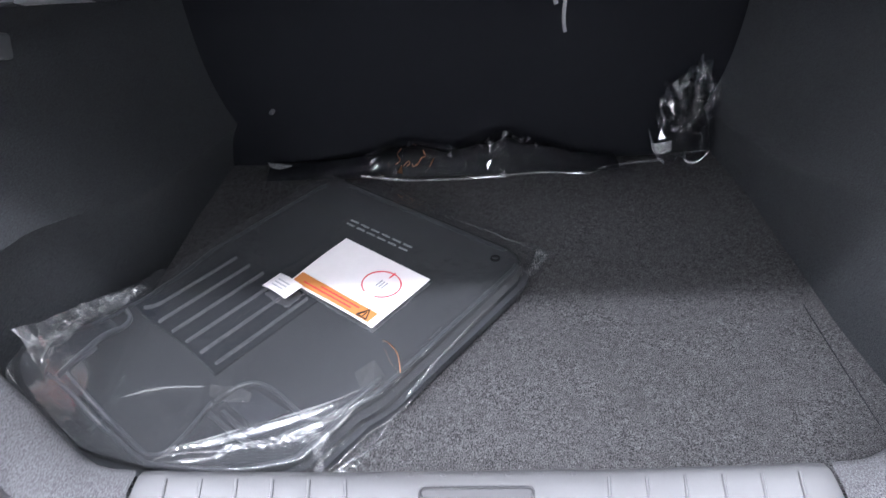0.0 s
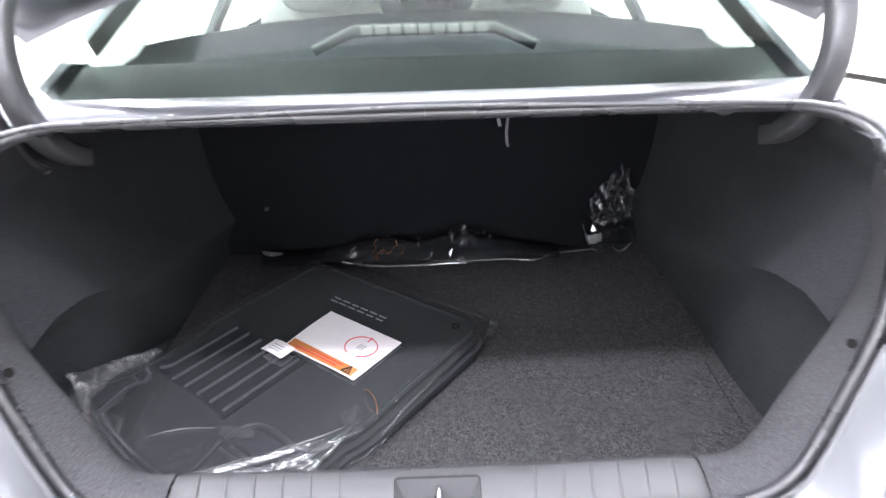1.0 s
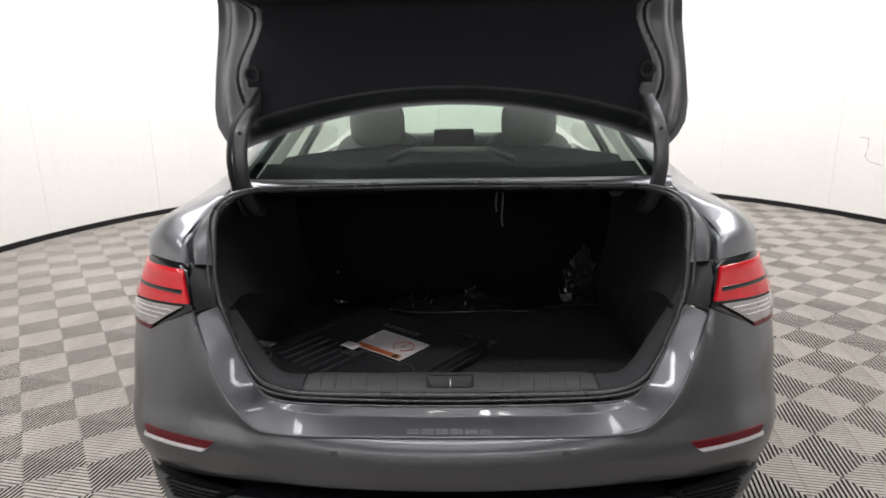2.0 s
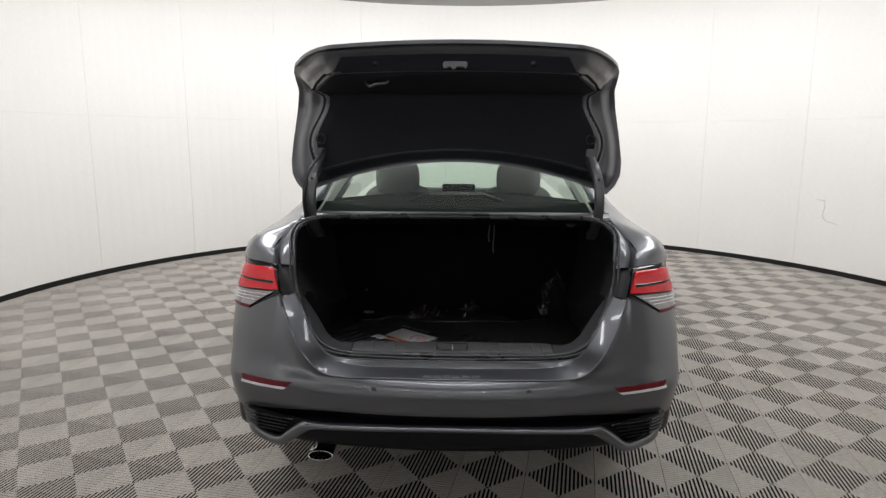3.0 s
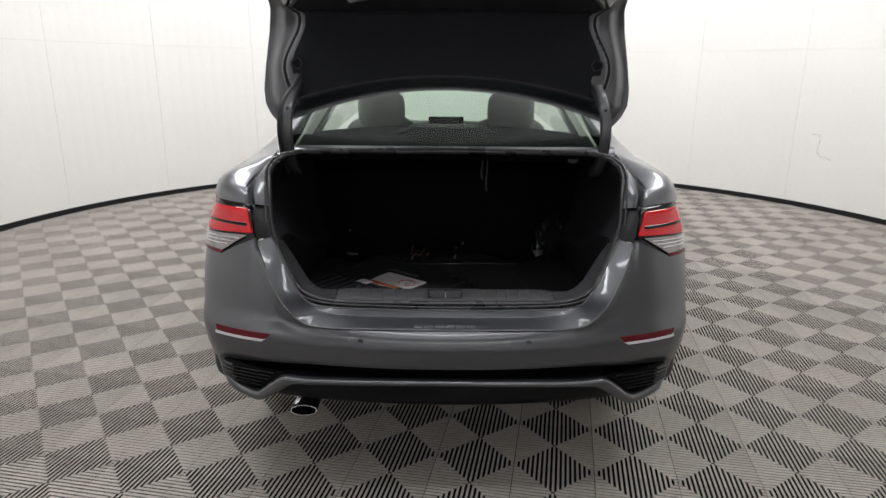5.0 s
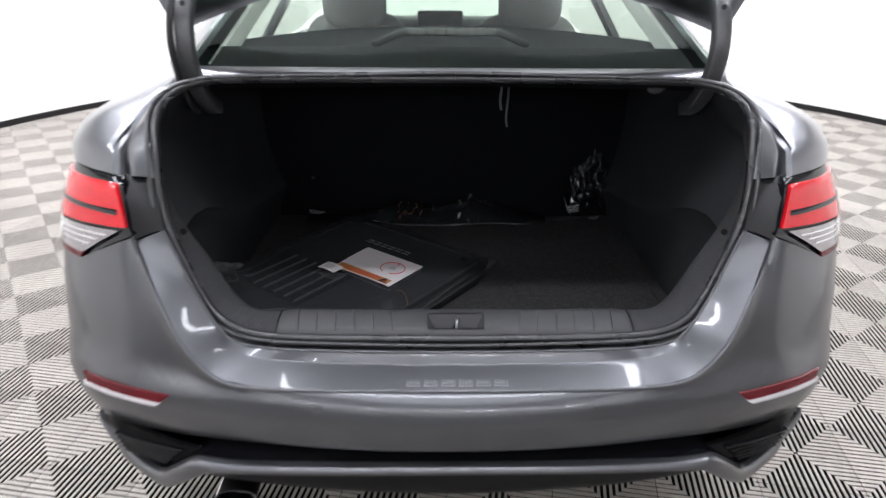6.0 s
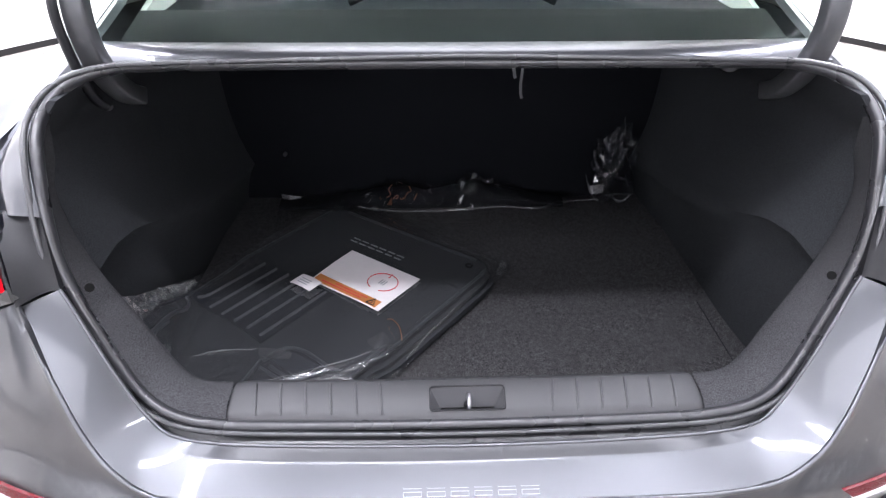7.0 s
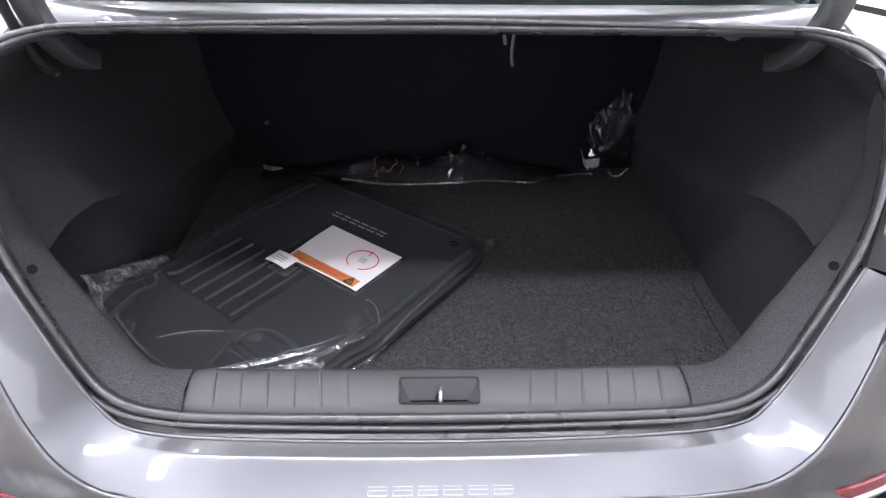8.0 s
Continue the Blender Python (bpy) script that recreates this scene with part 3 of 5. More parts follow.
for side in (1, -1):
    for k in range(5):
        z = 0.402 + 0.016 * k
        pts = [face_row(side * u, z, 0.044 - 0.003 * k) for u in np.linspace(46 - 1.2 * k, 57, 10)]
        part("vent_slat", tube(pts, rounded(0.010, 0.005, 0.45, 3)), GLOSS_BLACK, valance)
        # outer ends in paler steel, in place of the glints on the slats
        pts = [face_row(side * u, z, interp(u, [57, 63, 68], [0.042, 0.034, 0.018]) - 0.003 * k) for u in np.linspace(57.2, 66 + 0.5 * k, 6)]
        part("vent_slat", tube(pts, rounded(0.012, 0.006, 0.45, 3)), STEEL, valance)
    r = shell_quad([(43.6, 0.589), (64, 0.589), (65, 0.608), (41.6, 0.608)], 10, 2, 0.0, 0.005)
    f = shell_quad([(44.6, 0.5805), (65, 0.580), (65, 0.589), (43.4, 0.589)], 10, 1, 0.0, 0.006)
    part("rear_reflector", r if side > 0 else mirrored(r), DARK_RED, bumper, "dark red bumper reflector")
    # chrome strip in plain white, which stands for the floor it reflects
    part("reflector_trim", f if side > 0 else mirrored(f), WHITENED_CHROME, bumper, "chrome strip under the reflector, whitened for its reflection")
    part("parking_sensor", disc(face_row(side * 18.3, 0.607, -0.0005), (side * 0.12, -1, 0.06), 0.010, 0.0010, 20), PAINT, bumper)
rows = [[Vector((-0.493 + 0.048 * r * math.cos(a), y + 0.35 * 0.017 * r * math.sin(a), 0.317 + 0.017 * r * math.sin(a))) for a in np.linspace(0, 2 * math.pi, 32, endpoint=False)] for y, r in ((0.12, 0.80), (0.03, 0.95), (-0.065, 1.0), (-0.080, 1.0), (-0.086, 0.97), (-0.086, 0.91), (-0.080, 0.87), (-0.05, 0.85), (0.06, 0.74))]
pipe = part("exhaust_tip", grid(rows, close_u=True), CHROME, car, "oval chrome exhaust tip")
part("exhaust_pipe", tube([(-0.493, 0.07, 0.31), (-0.493, 0.20, 0.29), (-0.493, 0.40, 0.28)], circle(0.028, 16, 0.013)), STEEL, pipe)
part("exhaust_bore", disc((-0.493, -0.03, 0.316), (0, -1, 0.35), 0.013, 0.002, 20), UNDER_MAT, pipe)

# tail lamps wrapping round the corners
for side in (1, -1):
    def on(c, nu, nz, off, thick):
        d = shell_quad(c, nu, nz, off, thick)
        return d if side > 0 else mirrored(d)
    lamp = part("tail_lamp", joined(on([(48.8, 0.915), (64, 0.845), (112, 0.87), (112, 0.95)], 16, 3, -0.02, 0.018), on([(48.8, 0.915), (112, 0.90), (112, 1.02), (54, 1.015)], 16, 4, -0.02, 0.018)), GLOSS_BLACK, car, "red and clear wraparound tail lamp")
    part("red_lens", on([(49.8, 0.931), (110, 0.908), (110, 1.0), (54.6, 1.004)], 20, 6, -0.002, 0.007), RED_LENS, lamp, "bright red upper lens")
    part("lens_bar", on([(52.5, 0.951), (92, 0.9555), (92, 0.9590), (52.8, 0.9600)], 18, 1, 0.001, 0.0058), GLOSS_BLACK, lamp, "dark bar across the red lens")
    clear = part("clear_lens", on([(62.8, 0.861), (110, 0.866), (110, 0.904), (51.6, 0.9225)], 16, 2, -0.002, 0.006), CLEAR_LENS, lamp, "silver clear lower lens")
    for k in range(3):
        part("lens_line", on([(55 + 2.6 * k, 0.9085 - 0.0125 * k), (110, 0.896 - 0.010 * k), (110, 0.8985 - 0.010 * k), (55 + 2.6 * k, 0.911 - 0.0125 * k)], 14, 1, 0.003, 0.0022), CHROME, clear)
    part("lens_foot", on([(63.5, 0.848), (110, 0.856), (110, 0.8655), (63, 0.8615)], 14, 1, -0.002, 0.005), DARK_RED, lamp, "dark red lower border of the lamp")
    # black bracket between lamp and opening
    inn = spline([(0.606, 0.062, 0.909), (0.613, 0.08, 0.96), (0.621, 0.1, 1.008)], 6)
    out = [shell(angle_of(x, z), z, -0.006) for x, z in ((0.652, 0.905), (0.664, 0.96), (0.695, 1.012))]
    out = spline(out, 6)
    rows = [[Vector((side * p.x, p.y, p.z)) for p in (a.lerp(b, s) + Vector((0, 0.012 * math.sin(math.pi * s), 0)) for a, b in zip(inn, out))] for s in (0, 0.25, 0.5, 0.75, 1)]
    part("lamp_bracket", slab(rows, (0, 0.02, 0)), SATIN_BLACK, car, "black plastic bracket beside the lamp")
    # painted jamb above the bracket
    inn = spline([(0.621, 0.1, 1.010), (0.628, 0.12, 1.05), (0.64, 0.16, 1.098), (0.645, 0.22, 1.135), (0.62, 0.27, 1.165)], 14)
    out = spline([(0.70, 0.105, 1.014), (0.714, 0.145, 1.059), (0.703, 0.19, 1.090), (0.688, 0.248, 1.110), (0.66, 0.335, 1.148)], 14)
    def jamb(shares, depths):
        return [[Vector((side * p.x, p.y, p.z)) for p in (a.lerp(b, q) + Vector((0.3, 1, -0.6)).normalized() * interp(q, shares, depths) for a, b in zip(inn, out))] for q in shares]
    part("opening_jamb", slab(jamb([0, 0.06, 0.14, 0.28, 0.42, 0.54, 0.60, 0.63], [0, -0.003, -0.004, -0.005, -0.0055, -0.005, -0.002, 0.006]), (0, 0.02, -0.01)), PAINT, car, "grey painted jamb of the boot opening")
    # body paint in shadow here: the shade is put into a darker colour
    part("jamb_gutter", slab(jamb([0.625, 0.66, 0.74, 0.84, 0.93, 1.0], [0.008, 0.014, 0.017, 0.016, 0.010, 0.001]), (0, 0.02, -0.01)), SHADED_PAINT, car, "painted gutter beside the quarter panel, coloured dark for its shade")

# quarter panels, pillars and roof
STATIONS = [
    [(0.702, 0.100, 1.019), (0.773, 0.142, 1.020), (0.829, 0.196, 1.018), (0.858, 0.28, 1.0), (0.868, 0.38, 0.90), (0.872, 0.43, 0.75)],
    [(0.716, 0.150, 1.062), (0.784, 0.176, 1.062), (0.840, 0.222, 1.050), (0.868, 0.28, 1.005), (0.876, 0.40, 0.89), (0.880, 0.45, 0.75)],
    [(0.69, 0.25, 1.112), (0.783, 0.262, 1.106), (0.850, 0.297, 1.078), (0.884, 0.36, 1.0), (0.890, 0.45, 0.88), (0.894, 0.5, 0.75)],
    [(0.662, 0.34, 1.150), (0.74, 0.36, 1.134), (0.832, 0.40, 1.100), (0.885, 0.46, 1.005), (0.896, 0.5, 0.88), (0.9, 0.55, 0.75)],
    [(0.632, 0.46, 1.202), (0.71, 0.49, 1.166), (0.806, 0.54, 1.118), (0.885, 0.60, 1.0), (0.902, 0.62, 0.88), (0.906, 0.65, 0.75)],
    [(0.575, 0.70, 1.320), (0.655, 0.72, 1.285), (0.775, 0.76, 1.13), (0.885, 0.82, 1.0), (0.906, 0.84, 0.88), (0.908, 0.86, 0.75)],
    [(0.53, 0.98, 1.405), (0.60, 1.0, 1.36), (0.75, 1.05, 1.12), (0.88, 1.08, 1.0), (0.906, 1.08, 0.88), (0.908, 1.08, 0.75)],
]
for side in (1, -1):
    cols = [spline(s, 20) for s in STATIONS]
    # a crisp edge over the lamp: flat up to the second section, then a smooth run forward
    rows = [[cols[0][k], cols[0][k].lerp(cols[1][k], 0.5)] + spline([c[k] for c in cols[1:]], 30) for k in range(20)]
    rows = [[Vector((side * p.x, p.y, p.z)) for p in r] for r in rows]
    part("quarter_panel", slab(rows, (-side * 0.012, 0, -0.006)), PAINT, car, "dark grey quarter panel and pillar", sharp=34)
    # lower side with wheel arches
    ys = list(np.linspace(0.30, 4.30, 90))
    rows = []
    for v in np.linspace(0, 1, 8):
        row = []
        for y in ys:
            low = 0.22
            for yc in (0.88, 3.59):
                if abs(y - yc) < 0.365:
                    low = max(low, 0.325 + math.sqrt(0.365**2 - (y - yc) ** 2))
            x = interp(y, [0.3, 0.6, 1.2, 3.4, 4.0, 4.3], [0.887, 0.9, 0.9075, 0.9075, 0.88, 0.78])
            top = interp(y, [0.3, 1.0, 1.08, 3.3, 4.3], [0.80, 0.82, 1.0, 0.98, 0.80])
            z = low + (top - low) * float(v)
            row.append((side * (x - 0.03 * (1 - interp(z, [0.22, 0.5], [0, 1])) - 0.02 * interp(z, [0.85, 1.0], [0, 1])), float(y), z))
        rows.append(row)
    part("body_side", slab(rows, (-side * 0.015, 0, 0)), PAINT, car, "dark grey body side")
    # side windows and roof rail
    win = [[(side * 0.885, y, 1.0), (side * interp(y, [1.1, 1.5, 2.9], [0.62, 0.61, 0.60]), y, interp(y, [1.08, 1.7, 2.4, 3.1], [1.37, 1.43, 1.42, 1.22]))] for y in np.linspace(1.06, 3.05, 12)]
    part("side_window", grid(win), SIDE_GLASS, car, "tinted side window").visible_shadow = False
    for y0, y1 in ((1.95, 2.07),):
        pil = [[(side * 0.888, y, 1.0), (side * 0.622, y, 1.42)] for y in (y0, y1)]
        part("door_pillar", slab(pil, (-side * 0.03, 0, 0)), PAINT, car)
    for yc in (0.88, 3.59):
        wh = part("wheel", tube([(side * 0.66, yc, 0.325), (side * 0.68, yc, 0.325), (side * 0.86, yc, 0.325), (side * 0.875, yc, 0.325)], circle(0.32, 36)), TYRE, car, "black road wheel")
        part("rim", disc((side * 0.872, yc, 0.325), (side, 0, 0), 0.215, 0.012, 30), ALLOY, wh, "silver alloy rim")
roof = [[(x, y, z - 0.09 * (x / 0.6) ** 2 * 0.6) for x in np.linspace(-0.58, 0.58, 13)] for y, z in zip(np.linspace(0.98, 2.75, 12), [1.425, 1.437, 1.444, 1.447, 1.449, 1.449, 1.447, 1.444, 1.438, 1.43, 1.42, 1.405])]
part("roof", slab(roof, (0, 0, -0.02)), PAINT, car, "dark grey roof")
part("headliner", slab([[(p[0] * 0.97, p[1], p[2] - 0.03) for p in r] for r in roof], (0, 0, -0.01)), HEADLINER, car, "pale headliner")
wind = [[(x * (1 + 0.22 * v), 2.75 + 0.62 * v - 0.06 * (x / 0.6) ** 2, 1.40 - 0.40 * v - 0.03 * (x / 0.6) ** 2) for x in np.linspace(-0.57, 0.57, 11)] for v in np.linspace(0, 1, 8)]
part("windscreen", slab(wind, (0, 0.004, 0.004)), WINDOW, car, "green tinted windscreen").visible_shadow = False
hood = [[(x * interp(v, [0, 1], [1.0, 0.86]), 3.30 + 1.05 * v - 0.12 * v * (x / 0.8) ** 2, 1.0 - 0.24 * v**2 - 0.06 * (x / 0.8) ** 2) for x in np.linspace(-0.84, 0.84, 13)] for v in np.linspace(0, 1, 10)]
part("bonnet", slab(hood, (0, 0, -0.02)), PAINT, car, "dark grey bonnet")
nose = [[(x, 4.34 - 0.18 * (x / 0.8) ** 2, z) for x in np.linspace(-0.8, 0.8, 13)] for z in (0.2, 0.35, 0.5, 0.65, 0.78)]
part("front_bumper", slab(nose, (0, -0.03, 0)), PAINT, car, "dark grey front bumper")
part("underbody", block(-0.62, 0.62, 0.22, 4.2, 0.24, 0.32, 0.01), SATIN_BLACK, car, "black underbody")

# rear window and the painted strip at its foot
rows = []
for v in np.linspace(0, 1, 9):
    row = []
    for x in np.linspace(-1, 1, 21):
        w = 0.635 - 0.105 * v
        bow = x * x
        row.append((x * w, 0.365 + 0.02 * bow + v * (0.615 - 0.01 * bow), 1.190 + v * (0.235 - 0.03 * bow) + 0.02 * math.sin(math.pi * v)))
    rows.append(row)
part("rear_window", slab(rows, (0, 0.003, -0.003)), WINDOW, car, "green tinted rear window").visible_shadow = False
band = [[(p[0] * 0.91, p[1] + 0.006, p[2] - 0.005) for p in r] for r in ([Vector(a).lerp(Vector(b), q) for a, b in zip(rows[0], rows[1])] for q in (0, 0.4, 0.8, 1.12))]
part("glass_border", slab(band, (0, 0.001, -0.001)), FRIT, car, "black printed border along the foot of the window")
strip = [(0.375, 1.189), (0.365, 1.192), (0.335, 1.190), (0.300, 1.187), (0.292, 1.178), (0.284, 1.177), (0.278, 1.186), (0.268, 1.187)]
rows = [[(x, y + abs(x / 0.6) ** 3 * interp(y, [0.25, 0.375], [0.085, 0.016]), z - abs(x / 0.6) ** 3 * interp(y, [0.25, 0.375], [0.026, 0.0])) for x in np.linspace(-0.65, 0.65, 41)] for y, z in strip]
part("window_foot", slab(rows, (0, 0.002, -0.004)), PAINT, car, "painted strip between rear window and boot opening")
bl = part("brake_light", tube([(-0.21, 0.64, 1.208), (-0.13, 0.63, 1.243), (0.13, 0.63, 1.243), (0.21, 0.64, 1.208)], rounded(0.022, 0.020, 0.3, 2)), SATIN_BLACK, car, "high brake light behind the rear window")
for k in range(9):
    part("brake_light_cell", block(-0.115 + 0.0265 * k, -0.095 + 0.0265 * k, 0.60, 0.606, 1.240, 1.254, 0.001), CLEAR_LENS, bl)
# cabin seen through the rear window


def cushion(c, w, d, h, square):
    """A padded block with rounded edges."""
    rows = []
    for i in range(17):
        b = math.pi * (i / 16 - 0.5)
        cb, sb = abs(math.cos(b)) ** square, math.copysign(abs(math.sin(b)) ** square, math.sin(b))
        row = []
        for k in range(28):
            a = 2 * math.pi * k / 28
            ca, sa = math.copysign(abs(math.cos(a)) ** square, math.cos(a)), math.copysign(abs(math.sin(a)) ** square, math.sin(a))
            row.append((c[0] + w / 2 * cb * ca, c[1] + d / 2 * cb * sa, c[2] + h / 2 * sb))
        rows.append(row)
    return grid(rows, close_u=True)


SHELF_X, SHELF_Y = [0, 0.2, 0.4, 0.56, 0.64, 0.69, 0.72], [1.235, 1.205, 1.105, 0.93, 0.80, 0.66, 0.50]
shelf = [[(x, 0.385 + v * (interp(abs(x), SHELF_X, SHELF_Y) - 0.385), 1.165 + 0.010 * math.cos(x * 2) + 0.027 * v) for x in np.linspace(-0.72, 0.72, 41)] for v in np.linspace(0, 1, 13)]
shelf = [[(x * min(1.0, interp(y, [0.385, 0.5, 0.7], [0.615, 0.66, 0.74]) / 0.72), y, z) for x, y, z in r] for r in shelf]
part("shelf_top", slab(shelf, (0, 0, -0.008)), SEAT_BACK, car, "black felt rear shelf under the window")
for x in (-0.40, 0.40):
    seat = part("front_seat", cushion((x, 2.0, 0.86), 0.52, 0.16, 0.66, 0.55), SEAT_MAT, car, "grey cloth front seat")
    part("headrest", cushion((x, 1.94, 1.235), 0.29, 0.12, 0.23, 0.6), SEAT_MAT, seat)
part("dashboard", tube([(-0.7, 2.95, 0.95), (-0.3, 2.92, 0.98), (0.3, 2.92, 0.98), (0.7, 2.95, 0.95)], rounded(0.35, 0.22, 0.4, 3)), SATIN_BLACK, car, "black dashboard")
wheel_line = [(-0.40 + 0.185 * math.cos(a), 2.62 + 0.06 * math.sin(a), 0.96 + 0.175 * math.sin(a)) for a in np.linspace(0, 2 * math.pi, 33)]
part("steering_wheel", tube(wheel_line, circle(0.015, 8), up=(0, -1, 0.3), caps=False), SATIN_BLACK, car, "black steering wheel")
part("rear_bench", slab([[(x, 1.27 + 0.05 * v, 1.02 - 0.47 * v) for x in np.linspace(-0.74, 0.74, 9)] for v in (0, 0.5, 1)], (0, 0.10, 0)), SEAT_MAT, car, "grey cloth rear bench back")
for side in (1, -1):
    pil = [[(side * (0.615 - 0.075 * v), 0.47 + 0.52 * v + d, 1.165 + 0.22 * v) for d in (0, 0.10, 0.22)] for v in np.linspace(0, 1, 6)]
    part("pillar_trim", slab(pil, (-side * 0.012, 0, 0)), HEADLINER, car, "pale inner trim of the rear pillar")
part("centre_screen", block(-0.13, 0.13, 2.72, 2.74, 1.0, 1.14, 0.006), GLOSS_BLACK, car)

# ---- the open boot lid ----
LID_W = [(0, 0.66), (0.042, 0.693), (0.10, 0.715), (0.17, 0.718), (0.28, 0.704), (0.44, 0.679), (0.53, 0.668), (0.60, 0.672), (0.68, 0.66), (0.78, 0.63), (0.86, 0.59), (0.91, 0.558), (0.95, 0.525), (0.98, 0.492), (1.0, 0.455)]


def lid_base(i, j):
    """Outer skin of the lid: i from -1 to 1 across, j from 0 at the hinge edge over the deck and back along the rear face to 1."""
    x = i * interp(j, [a for a, _ in LID_W], [b for _, b in LID_W])
    front = 1.395 - 0.137 * min(1.0, abs(x) / 0.66) ** 2
    d = min(1.0, j / 0.6)
    y = interp(j, [0, 0.2, 0.45, 0.55, 0.6, 0.65, 0.72, 1.0], [0.515, 0.52, 0.515, 0.50, 0.465, 0.42, 0.35, 0.10])
    z = front + (1.748 - front) * d if j <= 0.6 else interp(j, [0.6, 0.65, 0.72, 1.0], [1.748, 1.765, 1.785, 1.85])
    z -= 0.022 * i * i * interp(j, [0.6, 0.8, 1.0], [0, 0.6, 1.0])
    y -= 0.02 * i * i * interp(j, [0, 0.5], [0.4, 1.0])
    return Vector((x, y, z))


def lid_in(j):
    """The way from the skin to the inside of the lid."""
    a = interp(j, [0, 0.5, 0.62, 0.72, 1.0], [0, 5, 45, 78, 80])
    return Vector((0, -math.cos(radians(a)), -math.sin(radians(a))))


lid = part("boot_lid", slab([[lid_base(i, j) for i in np.linspace(-1, 1, 41)] for j in np.linspace(0, 1, 41)], lambda a, b: lid_in(a / 40) * 0.012), PAINT, car, "dark grey boot lid standing open")


def smooth01(x):
    x = max(0.0, min(1.0, x))
    return x * x * (3 - 2 * x)


def inner_depth(i, j):
    x = abs(lid_base(i, j).x)
    w = abs(lid_base(1.0, j).x)
    wave = 0.018 * math.sin(j * 17.0)
    side = smooth01((w - x - 0.012 - wave * 0.3) / 0.05)
    ends = smooth01((j - 0.02) / 0.08) * smooth01((0.985 - j) / 0.06)
    second = smooth01((w - x - interp(j, [0.5, 0.68], [0.085, 0.055]) - wave * interp(j, [0.5, 0.7], [1.0, 0.3])) / 0.035)
    return 0.014 + 0.045 * side * ends + 0.035 * second * ends


ii = sorted(set([round(float(v), 4) for v in np.linspace(-1, -0.72, 22)] + [round(float(v), 4) for v in np.linspace(-0.72, 0.72, 15)] + [round(float(v), 4) for v in np.linspace(0.72, 1, 22)]))
jj = [round(float(v), 4) for v in np.concatenate([np.linspace(0, 0.14, 12), np.linspace(0.16, 0.88, 30), np.linspace(0.89, 1.0, 12)])]
rows = [[lid_base(i * 0.992, j) + lid_in(j) * inner_depth(i, j) for i in ii] for j in jj]
part("lid_inner_panel", slab(rows, lambda a, b: lid_in(jj[a]) * -0.006), PAINT, lid, "painted inner pressing of the lid")
li_rows = []
for j in np.linspace(0.10, 0.965, 38):
    w = abs(lid_base(1.0, j).x)
    edge = w - interp(j, [0.5, 0.68, 0.9, 0.965], [0.104, 0.078, 0.072, 0.095]) - 0.02 * math.sin(j * 17.0) * interp(j, [0.5, 0.7], [1.0, 0.2])
    li_rows.append([lid_base(k * edge / w, j) + lid_in(j) * (inner_depth(k * edge / w, j) + 0.005) for k in np.linspace(-1, 1, 25)])
liner = part("lid_liner", slab(li_rows, lambda a, b: Vector((0, 0.006, 0))), LINER, lid, "black felt liner inside the lid")
handle = [(-0.345, 0.245, 1.712), (-0.335, 0.205, 1.700), (-0.325, 0.195, 1.692), (-0.30, 0.197, 1.700), (-0.262, 0.20, 1.705), (-0.255, 0.212, 1.712)]
part("lid_handle", tube(spline(handle, 16), rounded(0.013, 0.008, 0.4, 2), up=(0, -0.6, -0.8)), ALLOY, lid, "grey plastic pull handle inside the lid")
latch = part("lid_latch", block(-0.042, 0.048, 0.11, 0.15, 1.755, 1.775, 0.004), STEEL, lid, "steel latch in the lid")
for x0, x1, z0 in ((-0.040, -0.022, 1.750), (-0.012, 0.006, 1.747), (0.018, 0.024, 1.751), (0.034, 0.046, 1.749)):
    part("latch_claw", block(x0, x1, 0.104, 0.128, z0, z0 + 0.016, 0.003), STEEL, latch)
for side in (1, -1):
    c = Vector((side * 0.566, 0.409, 1.492))
    part("lid_grommet", disc(c, (0, -1, 0), 0.022, 0.006, 18, 0.006), SATIN_BLACK, lid)
    part("lid_stop", disc((side * 0.29, 0.125, 1.773), (0, -0.2, -0.98), 0.012, 0.012, 14, 0.004), SATIN_BLACK, lid)
    arm = spline([(side * 0.584, 0.425, 1.085), (side * 0.586, 0.385, 1.105), (side * 0.590, 0.345, 1.145), (side * 0.593, 0.322, 1.19), (side * 0.593, 0.312, 1.25), (side * 0.588, 0.325, 1.32), (side * 0.578, 0.365, 1.372), (side * 0.567, 0.42, 1.415), (side * 0.562, 0.43, 1.45)], 44)
    arm_ob = part("hinge_arm", tube(arm, rounded(0.032, 0.036, 0.14, 2), up=(1, 0, 0)), STEEL, car, "dark steel gooseneck lid hinge")
    part("hinge_bolt", disc(arm[28] + Vector((-side * 0.0, -0.018, 0)), (0, -1, 0.1), 0.006, 0.003, 12), SATIN_BLACK, arm_ob)
    part("hinge_foot", block(min(side * 0.55, side * 0.585), max(side * 0.55, side * 0.585), 0.405, 0.44, 1.40, 1.455, 0.004), STEEL, arm_ob)
wire = spline([(-0.552, 0.40, 1.45), (-0.575, 0.385, 1.415), (-0.607, 0.325, 1.35), (-0.615, 0.29, 1.27), (-0.613, 0.295, 1.19), (-0.607, 0.315, 1.12), (-0.602, 0.345, 1.09)], 190)
loom = [[p + Vector((math.cos(a), math.sin(a) * 0.8, math.sin(a) * 0.5)) * (0.0088 if k % 2 else 0.0076) for a in np.linspace(0, 2 * math.pi, 9)[:-1]] for k, p in enumerate(wire)]
part("wire_harness", grid(loom, close_u=True), SATIN_BLACK, car, "black corrugated wiring loom")

# ---- floor of ribbed tiles ----
TILE, TURN_A, ORIGIN = 0.3048, -10.52, Vector((0.275, 0.076, 0))
